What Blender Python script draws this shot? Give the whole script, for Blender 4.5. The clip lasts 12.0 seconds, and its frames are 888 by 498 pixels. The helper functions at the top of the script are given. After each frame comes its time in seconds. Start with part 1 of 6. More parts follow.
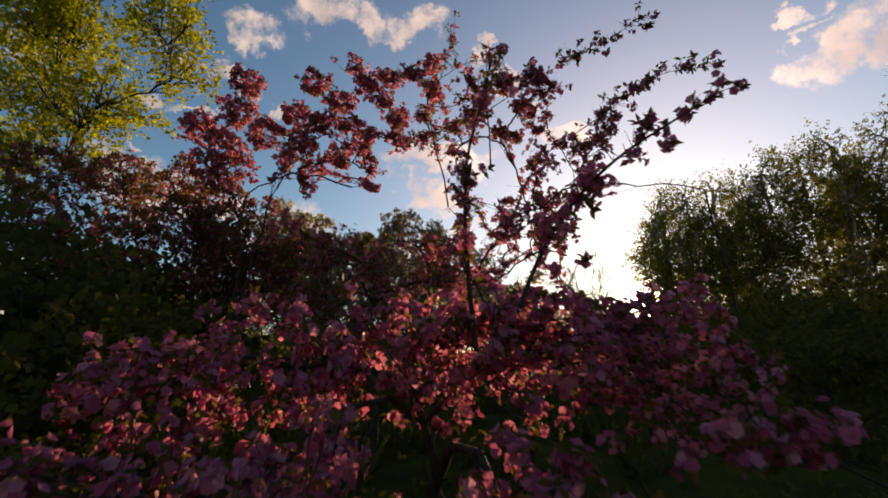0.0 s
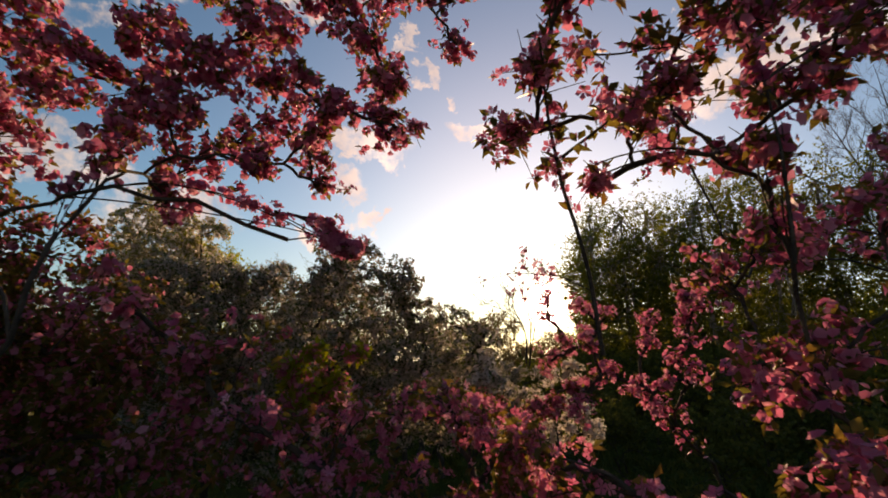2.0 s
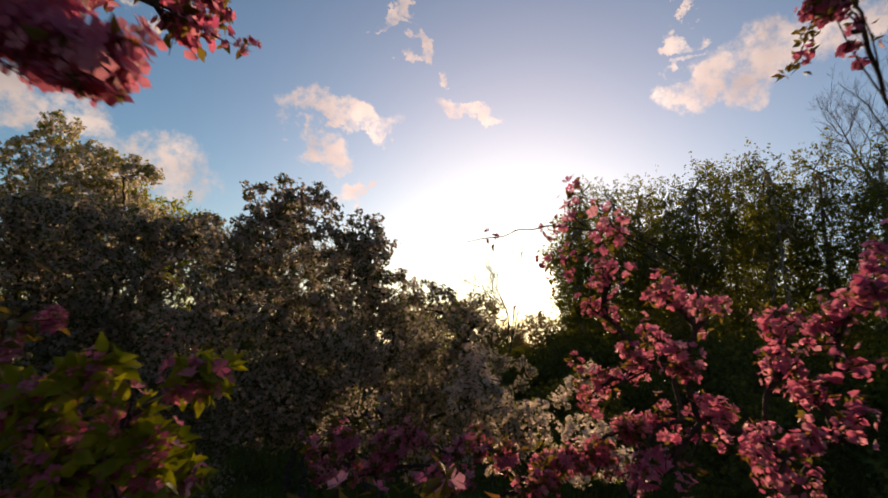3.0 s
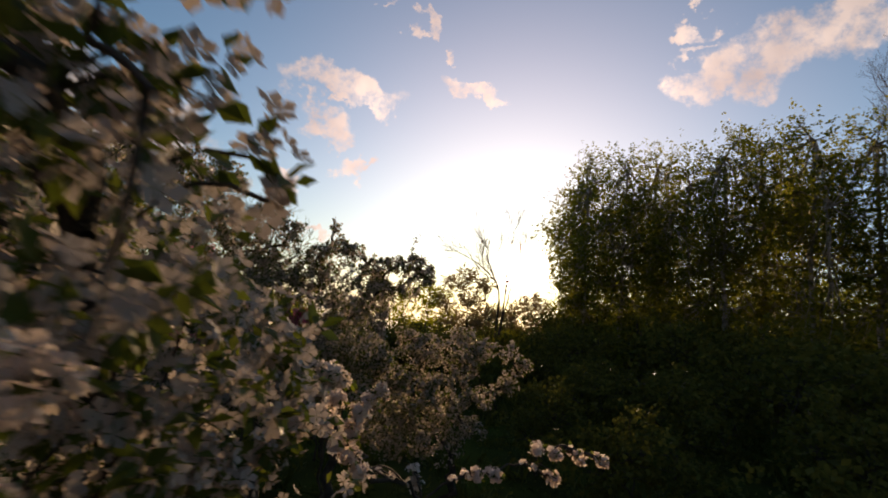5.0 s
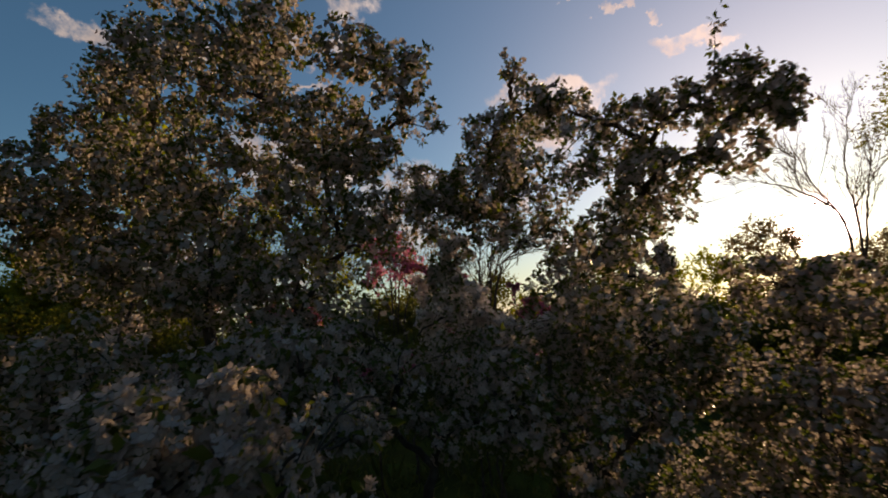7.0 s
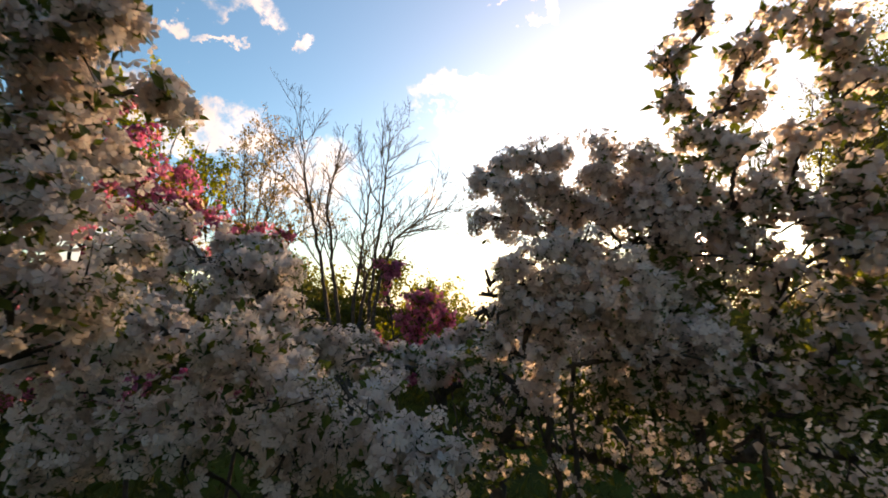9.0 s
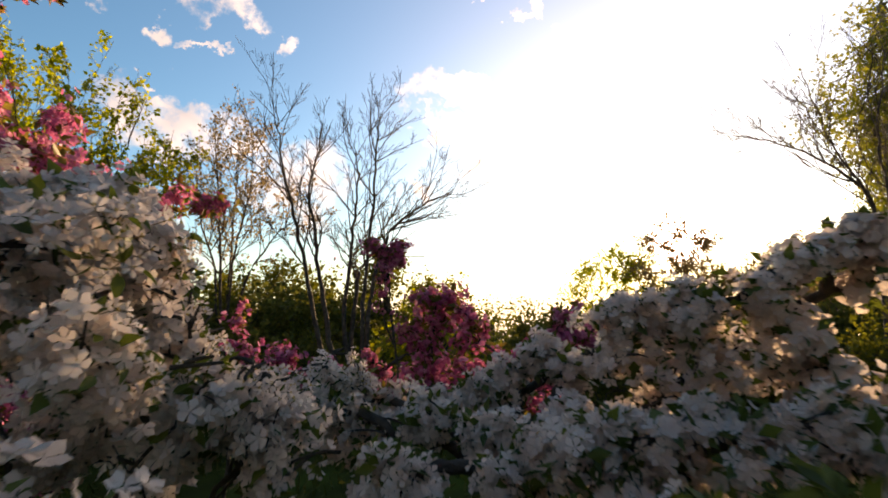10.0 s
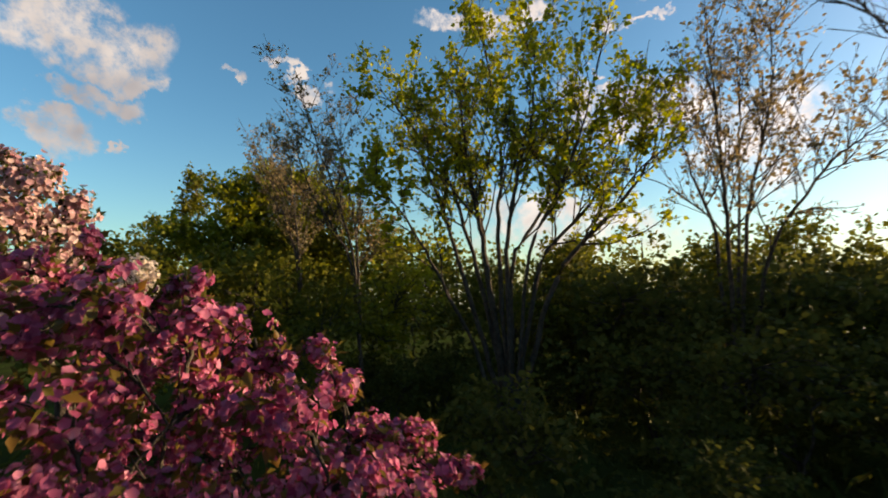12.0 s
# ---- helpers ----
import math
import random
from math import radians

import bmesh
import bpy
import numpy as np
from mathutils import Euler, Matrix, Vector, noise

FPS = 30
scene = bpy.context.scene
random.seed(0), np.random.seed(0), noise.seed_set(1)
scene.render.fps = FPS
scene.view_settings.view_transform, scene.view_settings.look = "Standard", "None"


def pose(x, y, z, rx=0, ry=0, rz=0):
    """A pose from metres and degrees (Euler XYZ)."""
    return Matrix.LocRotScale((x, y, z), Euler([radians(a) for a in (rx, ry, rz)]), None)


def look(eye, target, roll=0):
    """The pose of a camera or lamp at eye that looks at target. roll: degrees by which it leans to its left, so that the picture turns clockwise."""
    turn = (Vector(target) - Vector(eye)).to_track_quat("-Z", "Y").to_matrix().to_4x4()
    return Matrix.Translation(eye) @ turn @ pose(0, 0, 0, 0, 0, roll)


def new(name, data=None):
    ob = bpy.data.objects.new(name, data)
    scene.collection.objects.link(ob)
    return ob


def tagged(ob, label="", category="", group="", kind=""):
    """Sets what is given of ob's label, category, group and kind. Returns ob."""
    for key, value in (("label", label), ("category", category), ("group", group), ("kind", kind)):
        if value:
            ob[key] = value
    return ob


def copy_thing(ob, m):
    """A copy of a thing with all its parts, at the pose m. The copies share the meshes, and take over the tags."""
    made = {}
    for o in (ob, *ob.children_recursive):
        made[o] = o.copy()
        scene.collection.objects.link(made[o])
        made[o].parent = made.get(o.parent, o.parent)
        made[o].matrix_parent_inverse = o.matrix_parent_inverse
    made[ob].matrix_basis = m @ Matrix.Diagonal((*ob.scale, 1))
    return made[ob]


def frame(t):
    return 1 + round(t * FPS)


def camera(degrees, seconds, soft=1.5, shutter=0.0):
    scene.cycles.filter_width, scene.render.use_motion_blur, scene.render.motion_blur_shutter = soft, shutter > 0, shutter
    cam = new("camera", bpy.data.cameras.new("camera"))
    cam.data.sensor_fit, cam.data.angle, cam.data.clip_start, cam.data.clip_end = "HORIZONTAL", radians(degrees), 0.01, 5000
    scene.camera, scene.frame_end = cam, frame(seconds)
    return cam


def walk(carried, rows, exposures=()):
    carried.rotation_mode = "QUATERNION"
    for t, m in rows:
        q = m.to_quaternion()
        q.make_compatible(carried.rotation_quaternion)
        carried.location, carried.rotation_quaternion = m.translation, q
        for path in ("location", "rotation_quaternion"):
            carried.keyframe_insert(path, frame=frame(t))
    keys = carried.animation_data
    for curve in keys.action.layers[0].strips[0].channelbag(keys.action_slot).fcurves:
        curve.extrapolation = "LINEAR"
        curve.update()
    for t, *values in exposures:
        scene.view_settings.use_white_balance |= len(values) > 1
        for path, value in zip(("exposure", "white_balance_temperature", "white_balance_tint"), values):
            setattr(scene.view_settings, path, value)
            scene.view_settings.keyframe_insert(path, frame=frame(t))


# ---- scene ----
from math import cos, pi, sin

# ------------------------------------------------------------------ camera
cam = camera(86.8, 12.0, soft=1.75, shutter=0.14)
# seconds, x, y, z, heading to the left of +y, tilt up, lean to the left
FLIGHT = [
    (0.0, 0.08, -0.03, 1.07, 4.7, 13.8, -2.0),
    (0.5, -0.31, 0.98, 1.70, 5.8, 14.4, -0.0),
    (1.0, -0.66, 1.81, 2.39, 3.2, 13.2, -0.2),
    (1.5, -0.95, 2.33, 2.58, -2.6, 13.3, -1.3),
    (2.0, -0.98, 3.03, 2.67, -7.0, 12.5, -0.3),
    (2.5, -0.87, 3.69, 2.83, -9.5, 10.6, 2.8),
    (3.0, -0.77, 4.52, 2.81, -9.2, 9.8, 2.6),
    (3.5, -0.60, 5.42, 2.84, -15.8, 9.0, -1.2),
    (3.7, -0.51, 5.74, 2.83, -21.7, 8.7, -3.6),
    (4.5, -0.08, 7.02, 2.84, -17.4, 7.9, 1.0),
    (5.3, 0.63, 8.31, 2.56, -4.4, 6.8, 5.8),
    (5.5, 0.70, 8.68, 2.50, -1.4, 6.3, 4.5),
    (6.0, 0.71, 9.65, 2.37, 4.1, 6.1, 0.4),
    (6.5, 0.62, 10.55, 2.29, 11.3, 6.6, -1.0),
    (7.0, 0.41, 11.42, 2.22, 19.7, 8.4, -5.1),
    (7.2, 0.29, 11.75, 2.22, 21.7, 8.9, -4.4),
    (7.6, -0.08, 12.51, 2.25, 20.1, 8.4, -4.5),
    (8.0, -0.37, 13.27, 2.29, 16.5, 7.8, -3.9),
    (8.4, -0.34, 13.98, 2.34, 11.9, 7.0, -3.1),
    (8.8, -0.09, 14.66, 2.36, 9.0, 6.4, -2.8),
    (9.0, -0.13, 14.90, 2.35, 8.1, 6.4, -0.1),
    (9.5, -0.26, 15.44, 2.31, 8.5, 6.4, -1.4),
    (10.0, -0.47, 16.13, 2.37, 7.3, 6.2, -2.4),
    (10.5, -0.69, 16.78, 2.45, 14.7, 5.8, 0.9),
    (11.0, -1.09, 17.44, 2.45, 24.5, 4.9, 0.8),
    (11.5, -1.96, 18.11, 2.46, 45.0, 4.5, 4.6),
    (12.0, -2.95, 18.66, 2.56, 59.3, 4.1, -1.2),
]
EXPOSURES = [(0.0, 0.5, 11800, 24), (1.5, 0.5, 11800, 24), (3.5, 0.4, 11200, 23), (5.5, 0.4, 11400, 24), (7.2, 0.2, 11200, 24), (8.8, 1.5, 12900, 24), (9.5, 1.6, 12700, 24), (10.0, 1.45, 12200, 24), (10.6, 0.85, 10200, 23), (11.2, 0.78, 9400, 17), (11.6, 0.85, 9400, 15), (12.0, 1.15, 10300, 15)]
walk(cam, [(t, pose(x, y, z, 90 + tilt, 0, yaw) @ pose(0, 0, 0, 0, 0, lean)) for t, x, y, z, yaw, tilt, lean in FLIGHT], EXPOSURES)

# ------------------------------------------------------------------ sky and sun
SUN_AZ, SUN_EL = radians(19.4), radians(5.7)
SUN_DIR = Vector((sin(SUN_AZ) * cos(SUN_EL), cos(SUN_AZ) * cos(SUN_EL), sin(SUN_EL)))
# azimuth from +y to +x, elevation, half width, half height (degrees) of the clouds
CLOUDS_NEAR_SUN = [
    (-9, 23.9, 2.7, 2.3), (-4.3, 23.1, 3.1, 1.1), (-6.4, 19.9, 3.6, 1.7), (-2.2, 16.6, 2.7, 1.2), (-9.9, 13.4, 2.6, 0.9), (11.3, 26, 4.2, 1.3),
    (14.5, 25, 1.6, 0.9), (6.9, 30.4, 0.8, 1.3), (3.9, 32.5, 1.2, 0.8), (0.1, 34, 1.7, 0.5), (-42.1, 19.7, 2.9, 2.8), (-38, 17.7, 4.5, 2.8),
    (-35.2, 15.9, 3.7, 1.6), (-32.6, 20.1, 1.4, 1.1), (37.6, 26.1, 1.9, 1.3), (41.9, 26.8, 3.6, 2.6), (38.3, 30.2, 2.1, 0.6), (44.2, 28, 4.2, 3.6),
    (51.4, 28.4, 4.4, 3.3), (37.5, 31.9, 2.5, 0.8),
]
CLOUDS_HIGH = [
    (36.7, 34.4, 0.8, 0.9), (-29.7, 36.9, 3.3, 2.6), (-18.2, 39.9, 6.5, 2.3), (-8.3, 40.4, 5.2, 2), (1.3, 35.8, 1, 1.4), (-0.1, 34.8, 1.2, 0.5),
    (37.6, 26.4, 2.7, 2.5), (-25.9, 29.5, 1.6, 0.9), (-39, 29, 2, 1), (-36.2, 27.9, 0.7, 0.7), (-31.1, 31.9, 4.2, 1.5), (-40.2, 24, 1.3, 0.4),
    (-42.9, 21.3, 3.1, 1.8), (-37.6, 20.3, 3.9, 2.1), (-32.6, 18.3, 4.6, 2.4), (-3.6, 24.6, 5.5, 2.1), (-5.3, 7.8, 2.8, 0.6), (-97.4, 24.2, 8.5, 3.6),
    (-94.3, 21.7, 5, 1.6), (-95.9, 18.5, 3.1, 2),
]
CLOUDS_WEST = [
    (-99.3, 14.7, 3.5, 2), (-84.4, 22.5, 1.4, 0.6), (-75.2, 21.4, 2.2, 1), (-93.5, 14, 1.4, 0.6), (-56.5, 30.5, 5.2, 1.7), (-47.3, 30.1, 2.2, 1.1),
    (-38.7, 29.3, 1.5, 1.1), (-35.3, 28.1, 1.2, 0.5), (-77.7, 23.4, 2.3, 0.7), (-76.5, 22.3, 0.7, 0.4), (-54.1, 30.3, 5.8, 1.7), (-46.5, 30.2, 1.1, 1),
    (-44.6, 6.3, 12.8, 4), (-24.2, 14.5, 6.5, 4.9), (11.8, 25.7, 3.3, 1.2), (-2, 24, 4, 0.8), (130, 25, 14, 5), (170, 35, 16, 6),
    (-150, 30, 15, 6), (90, 28, 12, 5),
]


def make_sky():
    world = bpy.data.worlds.new("sky")
    scene.world = world
    world.use_nodes = True
    nt = world.node_tree
    nt.nodes.clear()
    N, L = nt.nodes.new, nt.links.new

    def math(op, a, b=None, c=None, clamp=False):
        n = N("ShaderNodeMath")
        n.operation, n.use_clamp = op, clamp
        for i, v in enumerate((a, b, c)):
            if v is None:
                continue
            if isinstance(v, (int, float)):
                n.inputs[i].default_value = v
            else:
                L(v, n.inputs[i])
        return n.outputs[0]

    def vec(op, a, b):
        n = N("ShaderNodeVectorMath")
        n.operation = op
        for i, v in enumerate((a, b)):
            if isinstance(v, (tuple, list, Vector)):
                n.inputs[i].default_value = v
            else:
                L(v, n.inputs[i])
        return n

    def noise_tex(src, scale, detail, rough=0.6):
        n = N("ShaderNodeTexNoise")
        n.inputs["Scale"].default_value, n.inputs["Detail"].default_value, n.inputs["Roughness"].default_value = scale, detail, rough
        L(src, n.inputs["Vector"])
        return n

    ray = N("ShaderNodeTexCoord").outputs["Generated"]
    sky = N("ShaderNodeTexSky")
    sky.sky_type, sky.sun_disc = "NISHITA", False
    sky.sun_elevation, sky.sun_rotation = SUN_EL, SUN_AZ
    sky.air_density, sky.dust_density, sky.ozone_density = 1.0, 0.3, 2.5
    # ragged edges: the direction is shaken by two sizes of noise
    big = noise_tex(ray, 9.0, 6.0, 0.62)
    shake = vec("MULTIPLY", vec("SUBTRACT", big.outputs["Color"], (0.5, 0.5, 0.5)).outputs[0], (0.22, 0.22, 0.22))
    bent = vec("ADD", ray, shake.outputs[0]).outputs[0]
    total = None
    for az, el, w, h in CLOUDS_NEAR_SUN + CLOUDS_HIGH + CLOUDS_WEST:
        a, e = radians(az), radians(el)
        ahead = Vector((sin(a) * cos(e), cos(a) * cos(e), sin(e)))
        side = Vector((cos(a), -sin(a), 0))
        up = side.cross(ahead) * -1
        off = vec("SUBTRACT", bent, ahead).outputs[0]
        u = math("MULTIPLY", vec("DOT_PRODUCT", off, side).outputs["Value"], 1 / radians(w))
        v = math("MULTIPLY", vec("DOT_PRODUCT", off, up).outputs["Value"], 1 / radians(h))
        f = math("MULTIPLY", vec("DOT_PRODUCT", off, ahead).outputs["Value"], 1.2)
        r2 = math("ADD", math("MULTIPLY", u, u), math("MULTIPLY_ADD", v, v, math("MULTIPLY", f, f)))
        m = math("SUBTRACT", 1.35, r2, clamp=True)
        total = m if total is None else math("MAXIMUM", total, m)
    fine = noise_tex(ray, 26.0, 8.0, 0.65)
    body = math("MULTIPLY_ADD", fine.outputs["Fac"], 1.6, -0.35)
    mask = math("MULTIPLY", total, body, clamp=True)
    ramp = N("ShaderNodeMapRange")
    ramp.interpolation_type = "SMOOTHSTEP"
    ramp.inputs["From Min"].default_value, ramp.inputs["From Max"].default_value = 0.10, 0.62
    L(mask, ramp.inputs["Value"])
    # glow round the sun: thin haze, with lens glare painted into the sky
    toward = math("MAXIMUM", vec("DOT_PRODUCT", ray, SUN_DIR).outputs["Value"], 0.0)
    aureole = None
    for power, amount in zip((3.0, 12.0, 90.0, 2600.0), AUREOLE):
        ring = math("MULTIPLY", math("POWER", toward, power), amount)
        aureole = ring if aureole is None else math("ADD", aureole, ring)
    glow = N("ShaderNodeMix")
    glow.data_type, glow.blend_type = "RGBA", "ADD"
    glow.inputs["Factor"].default_value = 1.0
    warm = N("ShaderNodeMix")
    warm.data_type, warm.blend_type = "RGBA", "MULTIPLY"
    warm.inputs["Factor"].default_value = 1.0
    warm.inputs["A"].default_value = (1.0, 0.80, 0.88, 1)
    L(aureole, warm.inputs["B"])
    tint = N("ShaderNodeMix")
    tint.data_type, tint.blend_type = "RGBA", "MULTIPLY"
    tint.inputs["Factor"].default_value = 1.0
    L(sky.outputs[0], tint.inputs["A"])
    tint.inputs["B"].default_value = SKY_TINT
    haze = N("ShaderNodeMix")
    haze.data_type = "RGBA"
    height = N("ShaderNodeSeparateXYZ")
    L(ray, height.inputs[0])
    # evening haze: thick below the sun, thin on the far side of the sky
    low = math("POWER", math("SUBTRACT", 1.0, height.outputs["Z"], clamp=True), 9.0)
    facing = math("MULTIPLY_ADD", math("POWER", toward, 1.5), 0.55, 0.2)
    L(math("MULTIPLY", low, facing), haze.inputs["Factor"])
    L(tint.outputs["Result"], haze.inputs["A"])
    haze.inputs["B"].default_value = HAZE
    # added veil opposite the sun, mostly out of view, to warm the fill light
    warm_fill = N("ShaderNodeMix")
    warm_fill.data_type = "RGBA"
    behind = N("ShaderNodeMapRange")
    behind.interpolation_type = "SMOOTHSTEP"
    behind.inputs["From Min"].default_value, behind.inputs["From Max"].default_value = 0.62, 0.95
    behind.inputs["To Max"].default_value = 0.85
    L(vec("DOT_PRODUCT", ray, SUN_DIR * -1).outputs["Value"], behind.inputs["Value"])
    L(behind.outputs["Result"], warm_fill.inputs["Factor"])
    L(haze.outputs["Result"], warm_fill.inputs["A"])
    warm_fill.inputs["B"].default_value = WARM_FILL
    L(warm_fill.outputs["Result"], glow.inputs["A"])
    L(warm.outputs["Result"], glow.inputs["B"])
    cloud = N("ShaderNodeMix")
    cloud.data_type = "RGBA"
    shade = noise_tex(ray, 7.0, 3.0)
    tone = N("ShaderNodeMix")
    tone.data_type = "RGBA"
    tone.inputs["A"].default_value = (CLOUD * 0.40, CLOUD * 0.44, CLOUD * 0.58, 1)
    tone.inputs["B"].default_value = (CLOUD * 0.88, CLOUD * 0.94, CLOUD * 1.12, 1)
    L(math("MULTIPLY_ADD", shade.outputs["Fac"], 2.6, -0.8, clamp=True), tone.inputs["Factor"])
    veil = N("ShaderNodeMix")
    veil.data_type, veil.blend_type = "RGBA", "ADD"
    veil.inputs["Factor"].default_value = 1.0
    dull = N("ShaderNodeMix")
    dull.data_type, dull.blend_type = "RGBA", "MULTIPLY"
    dull.inputs["Factor"].default_value = 1.0
    L(tone.outputs["Result"], dull.inputs["A"])
    L(math("MULTIPLY_ADD", toward, 0.42, 0.60), dull.inputs["B"])
    L(dull.outputs["Result"], veil.inputs["A"])
    L(warm.outputs["Result"], veil.inputs["B"])
    L(math("MULTIPLY", ramp.outputs["Result"], 0.9), cloud.inputs["Factor"])
    L(glow.outputs["Result"], cloud.inputs["A"])
    L(veil.outputs["Result"], cloud.inputs["B"])
    back = N("ShaderNodeBackground")
    back.inputs["Strength"].default_value = SKY
    L(cloud.outputs["Result"], back.inputs["Color"])
    L(back.outputs[0], N("ShaderNodeOutputWorld").inputs["Surface"])


SKY, CLOUD = 0.15, 4.6
SKY_TINT = (0.36, 0.91, 1.29, 1)
AUREOLE = (0.5, 3.6, 0.8, 400.0)
HAZE = (4.3, 3.8, 4.1, 1)
WARM_FILL = (2.0, 1.4, 1.1, 1)
make_sky()
sun = new("sun", bpy.data.lights.new("sun", "SUN"))
sun.data.energy, sun.data.angle, sun.data.color = 4.2, radians(0.6), (1.0, 0.86, 0.66)
sun.matrix_world = look(SUN_DIR * 60, (0, 0, 0))


# ------------------------------------------------------------------ materials
def shader(name, colours, rough=0.6, through_light=0.0, scale=8.0, by_island=0.0, bump=0.0, bump_scale=60.0, sheen=0.3):
    """A surface between the colours, by noise in the place and by chance from piece to piece; through_light: its share of light let through."""
    m = bpy.data.materials.new(name)
    m.use_nodes = True
    nt = m.node_tree
    N, L = nt.nodes.new, nt.links.new
    bsdf = nt.nodes["Principled BSDF"]
    out = nt.nodes["Material Output"]
    ramp = N("ShaderNodeValToRGB")
    ramp.color_ramp.interpolation = "LINEAR"
    while len(ramp.color_ramp.elements) < len(colours):
        ramp.color_ramp.elements.new(0.5)
    for i, c in enumerate(colours):
        ramp.color_ramp.elements[i].position = i / (len(colours) - 1)
        ramp.color_ramp.elements[i].color = (*c, 1)
    where = N("ShaderNodeNewGeometry")
    tex = N("ShaderNodeTexNoise")
    tex.inputs["Scale"].default_value, tex.inputs["Detail"].default_value = scale, 4.0
    L(where.outputs["Position"], tex.inputs["Vector"])
    stretch = N("ShaderNodeMath")
    stretch.operation, stretch.use_clamp = "MULTIPLY_ADD", True
    stretch.inputs[1].default_value, stretch.inputs[2].default_value = 2.2, -0.6
    L(tex.outputs["Fac"], stretch.inputs[0])
    mix = N("ShaderNodeMix")
    mix.inputs["Factor"].default_value = by_island
    L(stretch.outputs[0], mix.inputs["A"])
    L(where.outputs["Random Per Island"], mix.inputs["B"])
    L(mix.outputs["Result"], ramp.inputs["Fac"])
    L(ramp.outputs[0], bsdf.inputs["Base Color"])
    bsdf.inputs["Roughness"].default_value = rough
    bsdf.inputs["Specular IOR Level"].default_value = sheen
    if bump:
        grain = N("ShaderNodeTexNoise")
        grain.inputs["Scale"].default_value, grain.inputs["Detail"].default_value = bump_scale, 6.0
        L(where.outputs["Position"], grain.inputs["Vector"])
        b = N("ShaderNodeBump")
        b.inputs["Strength"].default_value, b.inputs["Distance"].default_value = bump, 0.02
        L(grain.outputs["Fac"], b.inputs["Height"])
        L(b.outputs[0], bsdf.inputs["Normal"])
    if through_light:
        tr = N("ShaderNodeBsdfTranslucent")
        L(ramp.outputs[0], tr.inputs["Color"])
        both = N("ShaderNodeMixShader")
        both.inputs[0].default_value = through_light
        L(bsdf.outputs[0], both.inputs[1])
        L(tr.outputs[0], both.inputs[2])
        L(both.outputs[0], out.inputs["Surface"])
    return m


PETAL_PINK = shader("pink_petal", [(0.40, 0.05, 0.14), (0.62, 0.155, 0.27), (0.82, 0.40, 0.48)], 0.55, 0.54, 6, 0.6)
PETAL_MAGENTA = shader("magenta_petal", [(0.36, 0.05, 0.14), (0.56, 0.13, 0.265), (0.76, 0.35, 0.46)], 0.55, 0.5, 6, 0.6)
PETAL_BLUSH = shader("blush_petal", [(0.44, 0.19, 0.25), (0.60, 0.38, 0.40), (0.78, 0.66, 0.62)], 0.55, 0.45, 6, 0.6)
PETAL_WHITE = shader("white_petal", [(0.57, 0.45, 0.40), (0.72, 0.61, 0.55), (0.86, 0.77, 0.70)], 0.6, 0.5, 4, 0.4)
LEAF_BRONZE = shader("bronze_leaf", [(0.07, 0.066, 0.018), (0.155, 0.12, 0.025), (0.26, 0.11, 0.03)], 0.45, 0.58, 5, 0.7)
LEAF_CRAB = shader("fresh_leaf", [(0.04, 0.065, 0.012), (0.08, 0.11, 0.016), (0.15, 0.17, 0.03)], 0.45, 0.45, 5, 0.7)
LEAF_SPRING = shader("spring_leaf", [(0.17, 0.20, 0.012), (0.31, 0.33, 0.015), (0.43, 0.41, 0.03)], 0.5, 0.6, 2, 0.6)
LEAF_LIME = shader("lime_leaf", [(0.14, 0.17, 0.01), (0.24, 0.25, 0.015), (0.32, 0.28, 0.02)], 0.5, 0.5, 2, 0.6)
LEAF_MOSS = shader("moss_green_leaf", [(0.06, 0.07, 0.010), (0.115, 0.12, 0.014), (0.18, 0.165, 0.02)], 0.6, 0.45, 2, 0.6, sheen=0.15)
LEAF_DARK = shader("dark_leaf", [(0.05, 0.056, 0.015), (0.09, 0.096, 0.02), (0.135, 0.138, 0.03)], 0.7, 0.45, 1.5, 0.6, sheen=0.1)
LEAF_RUST = shader("young_rust_leaf", [(0.17, 0.12, 0.06), (0.26, 0.185, 0.09), (0.34, 0.26, 0.13)], 0.5, 0.5, 2, 0.6)
# cream petals, darkened to put the shade of whole crowns into the colour
PETAL_SHADED_CREAM = shader("shaded_cream_petal", [(0.30, 0.245, 0.215), (0.41, 0.35, 0.31), (0.54, 0.475, 0.43)], 0.65, 0.4, 4, 0.4)
LEAF_BIRCH = shader("birch_leaf", [(0.09, 0.105, 0.014), (0.165, 0.175, 0.02), (0.26, 0.25, 0.04)], 0.5, 0.68, 2, 0.6)
STAMEN = shader("stamen", [(0.45, 0.30, 0.04), (0.62, 0.45, 0.10)], 0.7, 0.2, 90, 0.3)
STALK = shader("flower_stalk", [(0.10, 0.05, 0.02), (0.09, 0.10, 0.02)], 0.6, 0.2, 30, 0.3)
BARK = shader("bark", [(0.025, 0.02, 0.016), (0.055, 0.043, 0.034), (0.09, 0.075, 0.06)], 0.9, 0, 14, 0, 0.7, 70)
BARK_BIRCH = shader("birch_bark", [(0.04, 0.035, 0.03), (0.22, 0.20, 0.17), (0.40, 0.37, 0.33)], 0.8, 0, 5, 0, 0.4, 40)
EARTH = shader("meadow_soil", [(0.035, 0.032, 0.014), (0.045, 0.055, 0.014), (0.06, 0.085, 0.016)], 0.95, 0, 0.9, 0, 0.8, 14, sheen=0.0)
GRASS = shader("grass_blade", [(0.05, 0.06, 0.012), (0.08, 0.10, 0.016), (0.13, 0.14, 0.03)], 0.6, 0.45, 0.6, 0.5)


